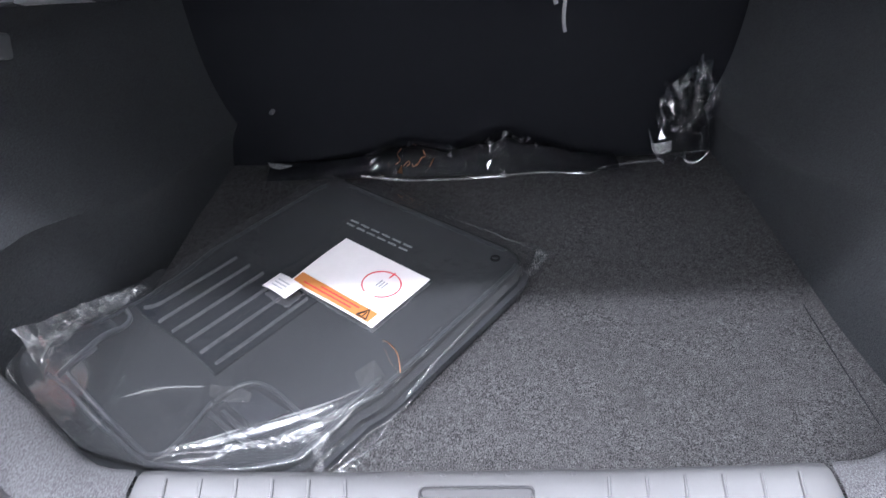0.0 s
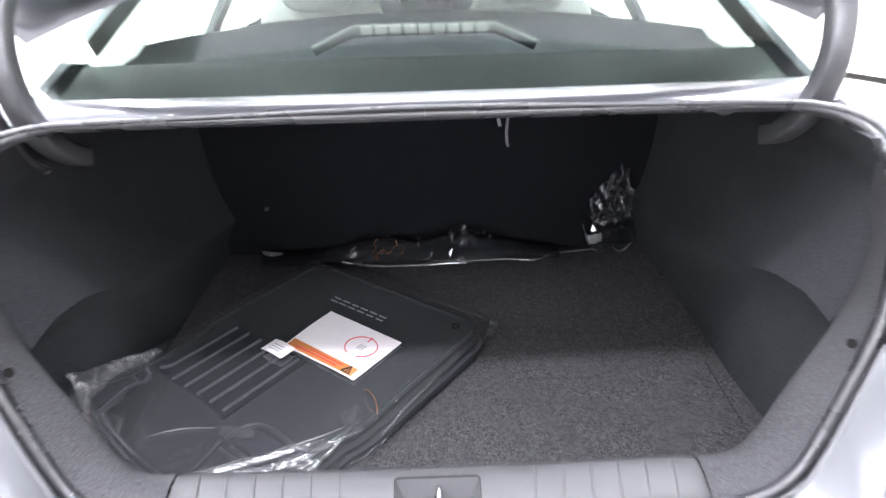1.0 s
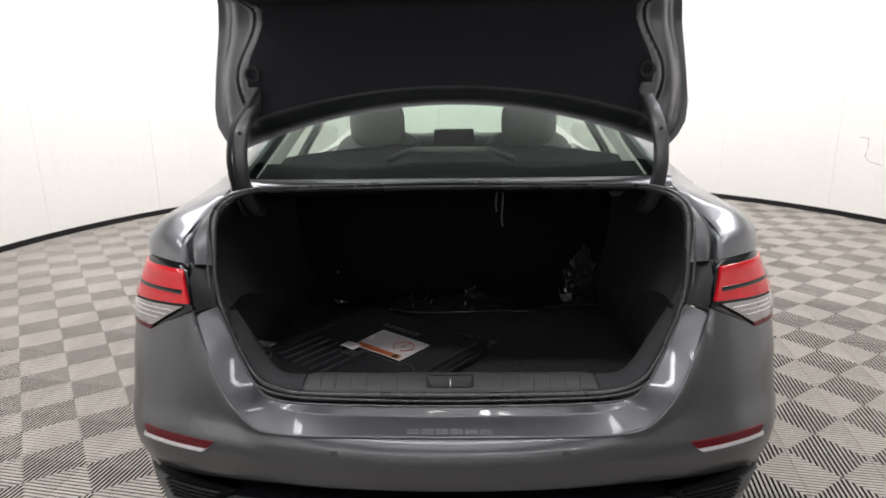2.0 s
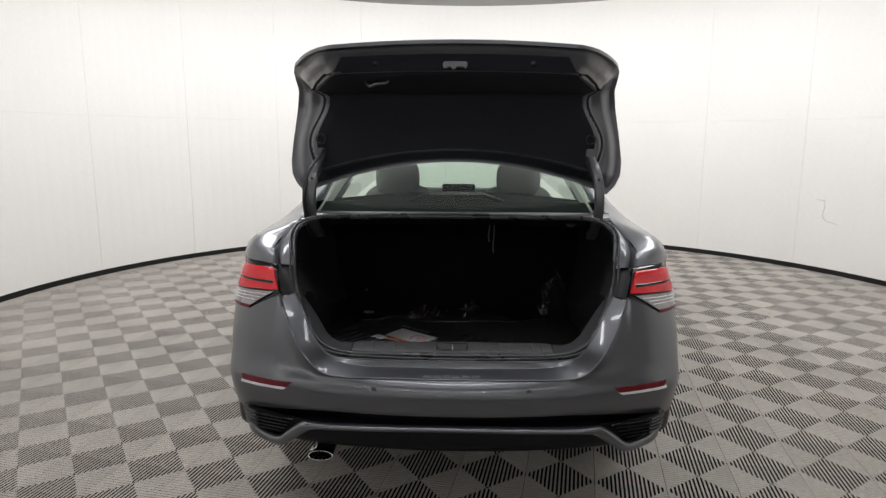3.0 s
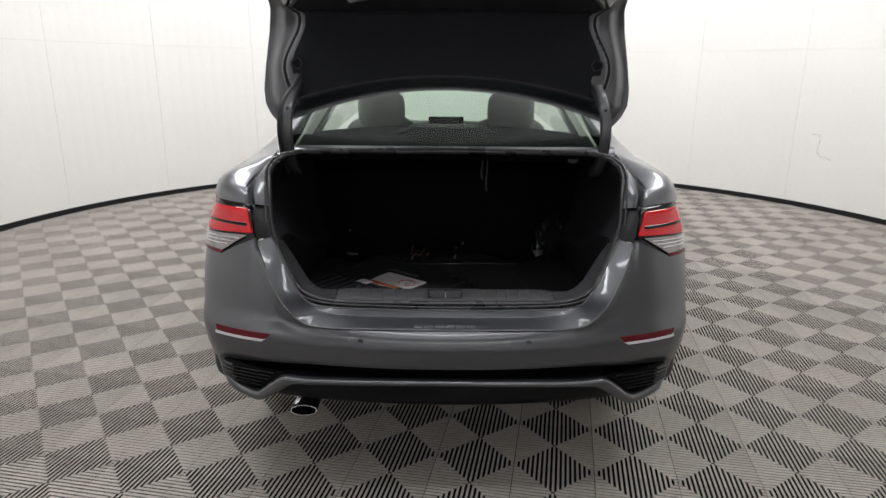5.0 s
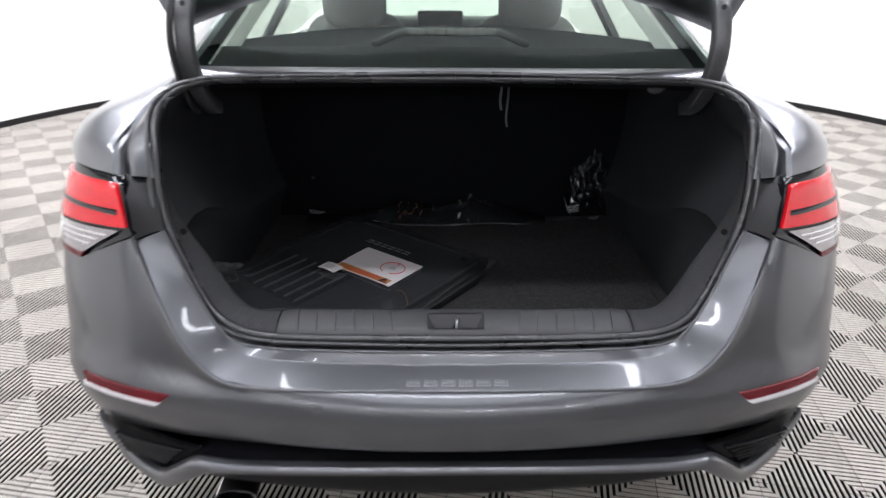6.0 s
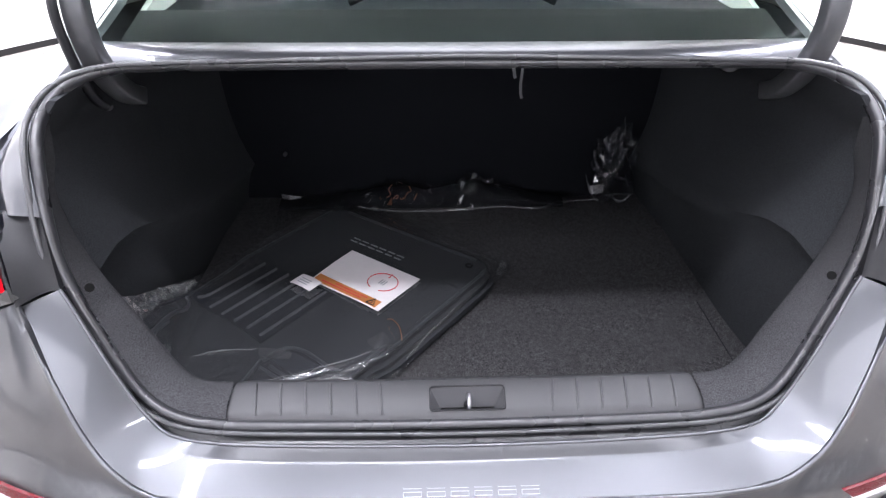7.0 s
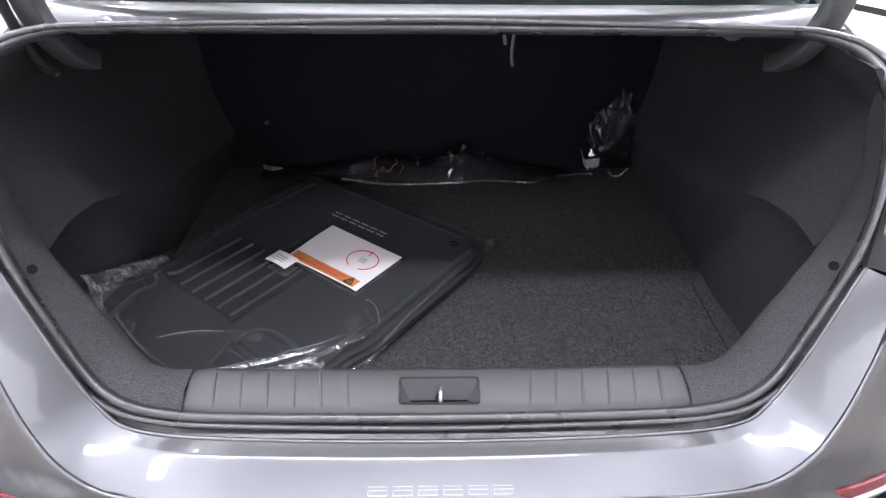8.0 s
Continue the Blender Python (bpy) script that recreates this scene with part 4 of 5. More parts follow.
tilt = Matrix.Rotation(radians(TURN_A), 3, "Z")
RIBS, RIB_H, SUB_Z = 17, 0.0022, -0.022


def tile_mesh():
    """One open tile: ribs run from each edge towards the centre and end on the diagonals; two quarters are closer set."""
    verts, faces = [], []
    pitch = TILE / RIBS
    half = TILE / 2 - 0.0012
    for q in range(4):
        c, s = round(math.cos(math.pi / 2 * q)), round(math.sin(math.pi / 2 * q))
        w = pitch * (0.22 if q % 2 else 0.35)
        for k in range(RIBS):
            at = (k + 0.5) * pitch - TILE / 2
            k0 = len(verts)
            for z, wide in ((0.0, w), (-RIB_H, w * 1.05)):
                e0, e1 = at - wide, at + wide
                pts = [(max(abs(e0), 0.004), e0), (half, e0), (half, e1), (max(abs(e1), 0.004), e1)]
                verts += [(c * x - s * y, s * x + c * y, z) for x, y in pts]
            faces += [(k0, k0 + 1, k0 + 2, k0 + 3), (k0, k0 + 4, k0 + 5, k0 + 1), (k0 + 2, k0 + 6, k0 + 7, k0 + 3), (k0 + 1, k0 + 5, k0 + 6, k0 + 2)]
    return verts, faces


tile_verts, tile_faces = tile_mesh()
tile_data = bpy.data.meshes.new("floor_tile")
tile_data.from_pydata(tile_verts, [], tile_faces)
tile_data.materials.append(TILE_MAT)
ground = tagged(part("floor", block(-5.4, 5.8, -6.2, 7.8, -0.12, SUB_Z, 0), UNDER_MAT, smooth=False), "booth floor of ribbed taupe interlocking tiles", "floor", kind="structure")
# added out of view: a dark floor for the bumper to reflect
tagged(part("floor_studio", block(-5.0, 5.4, -6.0, -1.6, SUB_Z, -0.006, 0), UNSEEN_FLOOR, smooth=False), "unseen dark floor behind the camera, added to darken the bumper's reflection", "floor", kind="structure")
far_v, far_f = [], []
places = []
for i in range(-26, 28):
    for j in range(-30, 30):
        c = ORIGIN + tilt @ Vector(((i + 0.5) * TILE, (j + 0.5) * TILE, 0))
        inside = (c.x - BOOTH_X) ** 2 + (c.y - BOOTH_Y) ** 2 < (BOOTH_R + 0.2) ** 2 or (-5.15 < c.x < 5.55 and -6.15 < c.y < 1.5)
        if inside and c.y > -1.75:
            places.append(c)
places.sort(key=lambda c: (c - Vector((0, -0.3, 0))).length + (2.0 if abs(c.x) < 0.8 and c.y > 0.3 else 0.0))
for k, c in enumerate(places):
    if k < 290:
        ob = new("tile", tile_data)
        ob.parent = ground
        ob.matrix_world = Matrix.Translation(c) @ Matrix.Rotation(radians(TURN_A), 4, "Z")
    else:
        k0 = len(far_v)
        far_v += [c + tilt @ Vector(v) for v in tile_verts]
        far_f += [tuple(a + k0 for a in f) for f in tile_faces]
far = part("far_tiles", (far_v, far_f), TILE_MAT, ground, smooth=False)
tagged(far, kind="stuff")

# ---- things in the boot ----
E1, E2, MAT_R = Vector((-0.79, 0.61, 0)), Vector((-0.61, -0.79, 0)), Vector((0.112, 0.636, 0))
MAT_W, MAT_L = 0.55, 0.775


def mat_height(p):
    """Top of the mat stack: flat on the floor, climbing where it meets the side of the boot."""
    return 0.562 + 0.17 * smooth01((-0.575 - p.x) / 0.085) * interp(p.y, [0.2, 0.29, 0.384, 0.53, 0.727], [1.0, 0.92, 0.63, 0.32, 0.0])


def mat_at(a, b, lift=0.0):
    """A point on the top mat: a metres along its far edge, b metres down its length."""
    p = MAT_R + E1 * a + E2 * b
    p.x = max(p.x, -0.640)
    p.z = mat_height(p) + lift
    return p


def mat_side(b, side):
    """Half-width of the mat: corners rounded, a step cut in one side."""
    r = 0.05
    w = 0.0
    for end in (b, MAT_L - b):
        if end < r:
            w = max(w, r - math.sqrt(max(0, r * r - (r - end) ** 2)))
    if side < 0:
        w = max(w + 0.012 * smooth01((b - 0.42) / 0.05), interp(b, [0.56, 0.583, 0.638, 0.683, 0.721, 0.76, 0.775], [0.0, 0.012, 0.058, 0.118, 0.182, 0.28, 0.34]))
    else:
        w += interp(b, [0.35, 0.395, 0.48, 0.57, 0.677, 0.751, 0.775], [0.0, 0.01, 0.025, 0.065, 0.125, 0.165, 0.18])
    return w


def mat_sheet(drop, grow=0.0, shift=(0, 0)):
    rows = []
    for b in [0, 0.004, 0.012, 0.025, 0.05] + list(np.linspace(0.08, 0.67, 24)) + [0.69, 0.71, 0.73, 0.745, 0.755, 0.763, 0.77]:
        lo, hi = mat_side(b, -1) - grow, MAT_W - mat_side(b, 1) + grow
        rows.append([mat_at(lo + (hi - lo) * k / 16 + shift[0], float(b) + shift[1], drop) for k in range(17)])
    return slab(rows, (0, 0, -0.011))


top_mat = thing("floor_mat", "dark grey carpet floor mat with a ribbed rubber heel pad", "floor mat", "car mats in the bag")
part("mat_carpet", mat_sheet(0.0), MAT, top_mat)
edge = [mat_at(mat_side(b, -1) + 0.004, b, 0.002) for b in np.linspace(0.03, 0.72, 40)]
part("bound_edge", tube(edge, circle(0.004, 8)), MAT_RUBBER, top_mat)
edge = [mat_at(MAT_W - mat_side(b, 1) - 0.004, b, 0.002) for b in np.linspace(0.03, 0.72, 40)]
part("bound_edge", tube(edge, circle(0.004, 8)), MAT_RUBBER, top_mat)
part("bound_edge", tube([mat_at(a, 0.004, 0.002) for a in np.linspace(0.05, 0.50, 20)], circle(0.004, 8)), MAT_RUBBER, top_mat)
# heel pad: corners on the mat
PAD_A0, PAD_A1, PAD_B0, PAD_B1 = 0.246, 0.500, 0.328, 0.556
rows = [[mat_at(PAD_A0 + (PAD_A1 - PAD_A0) * s, PAD_B0 + (PAD_B1 - PAD_B0) * t - 0.01 * math.sin(math.pi * s) * t, 0.004) for s in np.linspace(0, 1, 12)] for t in np.linspace(0, 1, 12)]
pad = part("heel_pad", slab(rows, (0, 0, -0.006)), PAD_RUBBER, top_mat, "smooth dark rubber heel pad")
# ribs paler than their pad: the highlight on them is painted in
for k in range(6):
    a = 0.263 + 0.0432 * k
    part("pad_rib", tube([mat_at(a, b, 0.006) for b in np.linspace(PAD_B0 + 0.012, PAD_B1 - 0.014, 12)], [(-0.0036, -0.003), (0.0036, -0.003), (0.0011, 0.0035), (-0.0011, 0.0035)]), RIB_RUBBER, pad, "raised rib, lightened for the light it catches")
# moulded rubber border pattern at the foot of the mat, its ribs lightened for edge highlights
for path in ([(0.358, 0.742), (0.346, 0.730), (0.298, 0.722), (0.215, 0.720), (0.173, 0.712), (0.107, 0.672)],
             [(0.480, 0.572), (0.466, 0.574), (0.449, 0.595), (0.428, 0.638), (0.374, 0.711), (0.360, 0.730)],
             [(0.410, 0.658), (0.374, 0.709), (0.362, 0.716), (0.349, 0.713), (0.288, 0.710), (0.210, 0.710), (0.191, 0.706), (0.177, 0.690), (0.182, 0.652), (0.201, 0.594)],
             [(0.186, 0.609), (0.145, 0.609), (0.104, 0.607), (0.068, 0.597)],
             [(0.172, 0.594), (0.130, 0.596), (0.100, 0.592), (0.080, 0.560), (0.070, 0.530)],
             [(0.197, 0.590), (0.197, 0.570), (0.191, 0.542), (0.171, 0.524), (0.134, 0.519), (0.075, 0.524), (0.043, 0.518), (0.026, 0.492), (0.022, 0.440), (0.020, 0.400)]):
    pts = [mat_at(a, b, 0.001) for a, b in path]
    part("border_rib", tube(spline(pts, 44), rounded(0.0075, 0.010, 0.45, 3)), BORDER_RUBBER, top_mat)
for c in ([(0.182, 0.578), (0.168, 0.536), (0.090, 0.532), (0.106, 0.584)], [(0.374, 0.735), (0.376, 0.716), (0.448, 0.604), (0.468, 0.606)]):
    rows = [[mat_at(*[(c[0][q] * (1 - s) + c[1][q] * s) * (1 - t) + (c[3][q] * (1 - s) + c[2][q] * s) * t for q in (0, 1)], 0.003) for s in np.linspace(0, 1, 8)] for t in np.linspace(0, 1, 8)]
    part("border_pad", slab(rows, (0, 0, -0.004)), MAT_RUBBER, top_mat)
for k in range(6):
    a0 = 0.212 + 0.0305 * k
    for b0 in (0.104, 0.118):
        part("letter_bar", tube([mat_at(a0, b0, 0.002), mat_at(a0 + 0.011, b0, 0.002), mat_at(a0 + 0.022, b0, 0.002)], rounded(0.0045, 0.002, 0.4, 2)), GREY_PRINT, top_mat)
part("grommet", disc(mat_at(0.052, 0.036, 0.001), (0, 0, 1), 0.010, 0.003, 16, 0.004), GLOSS_BLACK, top_mat)
for k, (drop, shift) in enumerate(((-0.014, (-0.012, 0.006)), (-0.028, (-0.022, -0.004)), (-0.042, (-0.016, 0.010)))):
    under = thing("floor_mat", "dark grey carpet floor mat under the top mat", "floor mat", "car mats in the bag")
    part("mat_carpet", mat_sheet(drop, 0.0, shift), MAT, under)

# leaflet and tag on the mats
PT, PR, PB, PL = [Vector(p) for p in ((-0.255, 0.708, 0), (-0.076, 0.567, 0), (-0.173, 0.439, 0), (-0.346, 0.575, 0))]


def on_paper(s, t, lift=0.0):
    """s along the long edge, t from the far long edge to the near one."""
    p = PT.lerp(PR, s).lerp(PL.lerp(PB, s), t)
    p.z = mat_height(p) + 0.012 + lift + 0.002 * math.sin(s * 5 + 1) * math.sin(t * 4)
    return p


def paper_patch(s0, s1, t0, t1, lift, n=8):
    return slab([[on_paper(s0 + (s1 - s0) * i / n, t0 + (t1 - t0) * j / n, lift) for i in range(n + 1)] for j in range(n + 1)], (0, 0, -0.0004))


leaflet = part("leaflet", paper_patch(0, 1, 0, 1, 0, 14), PAPER)
tagged(leaflet, "white printed leaflet with an orange warning band", "leaflet")
part("warning_band", paper_patch(0.02, 0.93, 0.80, 0.97, 0.0008, 10), ORANGE, leaflet, "orange warning band")
tri = [on_paper(s, t, 0.0014) for s, t in ((0.80, 0.95), (0.90, 0.95), (0.85, 0.81))]
part("warning_triangle", tube(tri + tri[:1], circle(0.0022, 6)), BLACK_INK, leaflet)
part("warning_mark", paper_patch(0.842, 0.856, 0.86, 0.93, 0.0014, 3), BLACK_INK, leaflet)
for k, (s0, s1) in enumerate(((0.30, 0.76), (0.12, 0.70))):
    part("text_bar", paper_patch(s0, s1, 0.845 + 0.055 * k, 0.865 + 0.055 * k, 0.0012, 6), RED_INK, leaflet)
ring = [on_paper(0.70 + 0.175 * math.cos(a), 0.40 + 0.22 * math.sin(a), 0.001) for a in np.linspace(radians(-250), radians(70), 40)]
part("ring_mark", tube(ring, circle(0.0013, 6)), RED_INK, leaflet, "thin red ring")
part("ring_tick", paper_patch(0.695, 0.71, 0.15, 0.26, 0.001, 3), RED_INK, leaflet)
for k in range(3):
    part("text_bar", paper_patch(0.665 + 0.03 * k, 0.68 + 0.03 * k, 0.34, 0.46, 0.001, 3), GREY_PRINT, leaflet)
tc, tw, tl = Vector((-0.353, 0.553, 0)), Vector((0.79, -0.61, 0)), Vector((-0.6, -0.8, 0))
rows = [[tc + tw * (0.033 * a) + tl * (0.022 * b) + Vector((0, 0, mat_height(tc) + 0.017 + 0.004 * math.cos(a * 1.4))) for a in np.linspace(-1, 1, 9)] for b in np.linspace(-1, 1, 7)]
tag = part("paper_tag", slab(rows, (0, 0, -0.0006)), PAPER)
tagged(tag, "small white curled paper tag beside the leaflet", "tag")
for k in range(3):
    p = tc + tl * (-0.008 + 0.008 * k)
    part("text_bar", slab([[p + tw * a + tl * b + Vector((0, 0, mat_height(tc) + 0.0216)) for a in (-0.018, 0.014)] for b in (0, 0.003)], (0, 0, -0.0004)), GREY_PRINT, tag)


# clear bag over the mats
def crinkle(p, amount, scale):
    v = Vector((p.x * scale, p.y * scale, 3.0))
    return amount * (abs(noise.noise(v)) + 0.5 * abs(noise.noise(v * 2.3)) + 0.25 * abs(noise.noise(v * 5.1)))


BAG_B = [-0.10, 0.0, 0.2, 0.395, 0.48, 0.57, 0.582, 0.613, 0.658, 0.704, 0.732, 0.80]
BAG_NEAR = [-0.016, -0.010, -0.016, -0.026, -0.042, -0.036, -0.036, 0.007, 0.075, 0.146, 0.195, 0.300]
BAG_FAR = [0.53, 0.575, 0.572, 0.56, 0.547, 0.503, 0.498, 0.488, 0.468, 0.433, 0.412, 0.36]


def bag_point(s, t):
    """s across from the near side, t down the length, both from 0 to 1, past the mat's rim."""
    b = -0.10 + 0.90 * t
    lo, hi = interp(b, BAG_B, BAG_NEAR), interp(b, BAG_B, BAG_FAR)
    a = lo + (hi - lo) * s
    p = MAT_R + E1 * a + E2 * b
    p.x = max(p.x, -0.642 - 0.01 * (a - 0.6))
    lo_mat, hi_mat = mat_side(max(0, b), -1), MAT_W - mat_side(max(0, b), 1)
    over = max(0.0, lo_mat - a, -b, b - MAT_L)
    top = mat_height(p) + 0.006
    rest = 0.512 + (mat_height(p) - 0.562)
    p.z = top - (top - rest) * smooth01((over - 0.002) / 0.022) * 0.9
    rim = smooth01((0.09 - min(s, 1 - s, t, 1 - t)) / 0.09)
    foot = smooth01((t - 0.74) / 0.2) * smooth01((0.75 - s) / 0.3)
    p.z += crinkle(p, 0.0015 + 0.008 * max(rim, foot * 0.6), 24.0)
    return p


def mat_uv(a, b):
    """The bag's own coordinates of a place on the mats."""
    lo, hi = interp(b, BAG_B, BAG_NEAR), interp(b, BAG_B, BAG_FAR)
    return (a - lo) / (hi - lo), (b + 0.10) / 0.90


# folds of the film: lines over the mats, with their height and half-width
FOLDS = [
    ([(0.172, 0.690), (0.108, 0.600), (0.051, 0.507), (0.024, 0.440)], 0.010, 0.0045),
    ([(0.172, 0.715), (0.139, 0.675), (0.099, 0.636)], 0.009, 0.0045),
    ([(0.319, 0.674), (0.280, 0.624), (0.232, 0.584)], 0.005, 0.0045),
    ([(0.006, 0.436), (0.020, 0.490), (0.034, 0.530), (0.060, 0.572)], 0.009, 0.0045),
    ([(-0.012, 0.160), (-0.014, 0.240), (-0.016, 0.323), (-0.020, 0.393), (-0.034, 0.470)], 0.007, 0.0045),
    ([(-0.036, 0.488), (-0.030, 0.520), (-0.020, 0.555)], 0.008, 0.0045),
    ([(0.006, 0.040), (0.004, 0.150), (0.006, 0.300), (0.010, 0.400)], 0.004, 0.0040),
    ([(0.30, -0.070), (0.15, -0.076), (0.04, -0.078), (0.000, -0.076)], 0.005, 0.0040),
    ([(0.006, -0.080), (0.000, -0.040), (0.002, 0.024)], 0.005, 0.0040),
    ([(0.362, 0.740), (0.391, 0.708), (0.441, 0.645)], 0.012, 0.0060),
    ([(0.40, 0.10), (0.36, 0.25), (0.39, 0.40)], 0.003, 0.0050),
    ([(0.42, 0.60), (0.30, 0.50), (0.22, 0.44)], 0.003, 0.0050),
]
NS, NT = 190, 260
sheet = np.array([[tuple(bag_point(s, t)) for s in np.linspace(0, 1, NS)] for t in np.linspace(0, 1, NT)])
fold_lines = []
for pts, high, wide in FOLDS:
    line = np.array([tuple(bag_point(*mat_uv(a, b))) for a, b in ((q.x, q.y) for q in spline([(a, b, 0) for a, b in pts], 40))])
    wander = np.array([0.0012 * noise.noise((p[0] * 14, p[1] * 14, 7.0)) for p in line])
    line[:, 0] += wander
    line[:, 1] -= wander
    fold_lines.append(line)
    gap = np.full(sheet.shape[:2], 9.0)
    grow = np.zeros(sheet.shape[:2])
    for k, p in enumerate(line):
        d = np.hypot(sheet[:, :, 0] - p[0], sheet[:, :, 1] - p[1])
        near = d < gap
        gap[near], grow[near] = d[near], math.sin(math.pi * (k + 1.5) / 42) ** 0.5
    sheet[:, :, 2] += high * grow * np.exp(-(gap / wide) ** 1.5)
rows = [[Vector(p) for p in r] for r in sheet]
bag = part("mat_bag", grid(rows), FILM)
tagged(bag, "clear crinkled plastic bag over the floor mats", "plastic bag")
# doubled film along the folds: milky, its white haze also painting the glints
for n, (line, (pts, high, wide)) in enumerate(zip(fold_lines, FOLDS)):
    if high < 0.005:
        continue
    side_a, side_b = [], []
    for k, p in enumerate(line):
        d = line[min(k + 1, 39)] - line[max(k - 1, 0)]
        d = Vector((-d[1], d[0], 0)).normalized()
        w = 0.0017 * max(0.15, 0.75 + 1.1 * noise.noise((p[0] * 14, p[1] * 14, n * 3.1))) * math.sin(math.pi * (k + 1) / 41) ** 0.4
        top = Vector(p) + Vector((0, 0, high * math.sin(math.pi * (k + 1.5) / 42) ** 0.5 + 0.0008))
        side_a.append(top + d * w)
        side_b.append(top - d * w - Vector((0, 0, 0.6 * w)))
    part("film_fold", grid([side_a, side_b]), GLINT_FILM, bag)


def crumple(line, low, seed, rough, parent, share=0.4):
    """A crumpled strip of film between two lines, in small flat facets; a share of them lies double and looks milky,
    its haze standing for glints.
    """
    rnd = random.Random(seed)
    nv = 6
    rows = [[p.lerp(q, k / (nv - 1)) + Vector([rnd.uniform(-rough, rough) * (0.4 if k in (0, nv - 1) else 1.0) for _ in range(3)]) for p, q in zip(line, low)] for k in range(nv)]
    tris = ([], [])
    n = len(line)
    for a in range(nv - 1):
        for b in range(n - 1):
            q = (a * n + b, a * n + b + 1, (a + 1) * n + b + 1, (a + 1) * n + b)
            cut = ((q[0], q[1], q[2]), (q[0], q[2], q[3])) if rnd.random() < 0.5 else ((q[0], q[1], q[3]), (q[1], q[2], q[3]))
            for f in cut:
                tris[rnd.random() < share].append(f)
    verts = [p for r in rows for p in r]
    hem = part("crumpled_hem", (verts, tris[0]), RUFFLE_FILM, parent, smooth=False)
    tagged(part("film_glints", (verts, tris[1]), GLINT_FILM, hem, smooth=False), kind="stuff")


def on_bag(a, b, up=0.0):
    return bag_point(*mat_uv(a, b)) + Vector((0, 0, up))


# the hem against the boot side, the near hem behind the sill, the edge over the carpet and the far corner
crumple(spline([on_bag(0.384, 0.752, 0.036), on_bag(0.395, 0.728, 0.027), on_bag(0.428, 0.684, 0.020), on_bag(0.466, 0.64, 0.010), on_bag(0.492, 0.58, 0.006), on_bag(0.522, 0.517, 0.004)], 40),
        spline([on_bag(0.352, 0.745, 0.004), on_bag(0.370, 0.728, 0.005), on_bag(0.405, 0.685, 0.006), on_bag(0.440, 0.645, 0.004), on_bag(0.472, 0.585, 0.003), on_bag(0.512, 0.515, 0.002)], 40), 32, 0.0042, bag, 0.30)
crumple(spline([on_bag(0.110, 0.630, 0.003), on_bag(0.069, 0.590, 0.007), on_bag(0.057, 0.572, 0.008), on_bag(0.023, 0.538, 0.008), on_bag(0.006, 0.524, 0.003)], 22),
        spline([on_bag(0.110, 0.646, 0.002), on_bag(0.076, 0.608, 0.003), on_bag(0.058, 0.592, 0.003), on_bag(0.026, 0.560, 0.003), on_bag(0.000, 0.538, 0.002)], 22), 31, 0.0036, bag, 0.40)
crumple(spline([on_bag(0.004, 0.545, 0.004), on_bag(-0.016, 0.562, 0.004), on_bag(-0.030, 0.575, 0.003)], 9), spline([on_bag(0.012, 0.552, 0.002), on_bag(-0.006, 0.572, 0.002), on_bag(-0.020, 0.584, 0.002)], 9), 35, 0.0025, bag, 0.5)
crumple(spline([on_bag(0.010, -0.092, 0.002), on_bag(-0.004, -0.070, 0.003), on_bag(-0.008, -0.03, 0.003)], 10), spline([on_bag(0.036, -0.092, 0.002), on_bag(0.020, -0.060, 0.002), on_bag(0.010, -0.02, 0.002)], 10), 34, 0.0024, bag, 0.22)
# a little tent of film, and a flap that lies folded over
tent = [on_bag(0.036, 0.393, 0.022), on_bag(0.030, 0.436, 0.004), on_bag(-0.012, 0.398, 0.004), on_bag(0.060, 0.420, 0.002), on_bag(0.010, 0.425, 0.010), on_bag(0.055, 0.385, 0.003)]
part("film_tent", (tent, [(0, 3, 1), (0, 1, 4), (0, 4, 2), (0, 5, 3)]), RUFFLE_FILM, bag, "stiff peak of folded film", smooth=False)
flap = [on_bag(0.222, 0.579, 0.010), on_bag(0.180, 0.560, 0.016), on_bag(0.150, 0.550, 0.012), on_bag(0.143, 0.562, 0.008), on_bag(0.174, 0.585, 0.009), on_bag(0.205, 0.592, 0.005)]
part("film_flap", (flap, [(0, 1, 5), (1, 4, 5), (1, 2, 3, 4)]), RUFFLE_FILM, bag, "flap of doubled film", smooth=False)
part("bag_wire", tube(spline([(-0.150, 0.405, 0.577), (-0.138, 0.385, 0.592), (-0.122, 0.366, 0.586), (-0.116, 0.338, 0.572)], 12), circle(0.0009, 6)), COPPER, bag, "thin copper coloured tear thread")


# the wrapped bundle against the seat back
bundle = thing("wrapped_bundle", "black folded bundle wrapped in clear plastic against the seat back", "bundle")
BX = [-0.52, -0.40, -0.26, -0.19, -0.13, -0.06, 0.0, 0.05, 0.095, 0.13, 0.20, 0.28, 0.38]
BH = [0.016, 0.022, 0.042, 0.068, 0.074, 0.048, 0.058, 0.074, 0.098, 0.074, 0.060, 0.028, 0.014]
rows = []
for k in range(60):
    x = -0.52 + 0.90 * k / 59
    high = 0.8 * interp(x, BX, BH)
    rows.append([Vector((x + 0.004 * noise.noise((x * 30, a, 1)), 1.100 + 0.042 * math.cos(a), 0.512 + high * max(0.0, math.sin(a)) ** 0.7 * (1 + 0.2 * noise.noise((x * 22, math.cos(a) * 2, 0))))) for a in np.linspace(0, math.pi, 12)])
part("bundle_body", grid(rows), SHELF, bundle)
rnd = random.Random(12)
rows = []
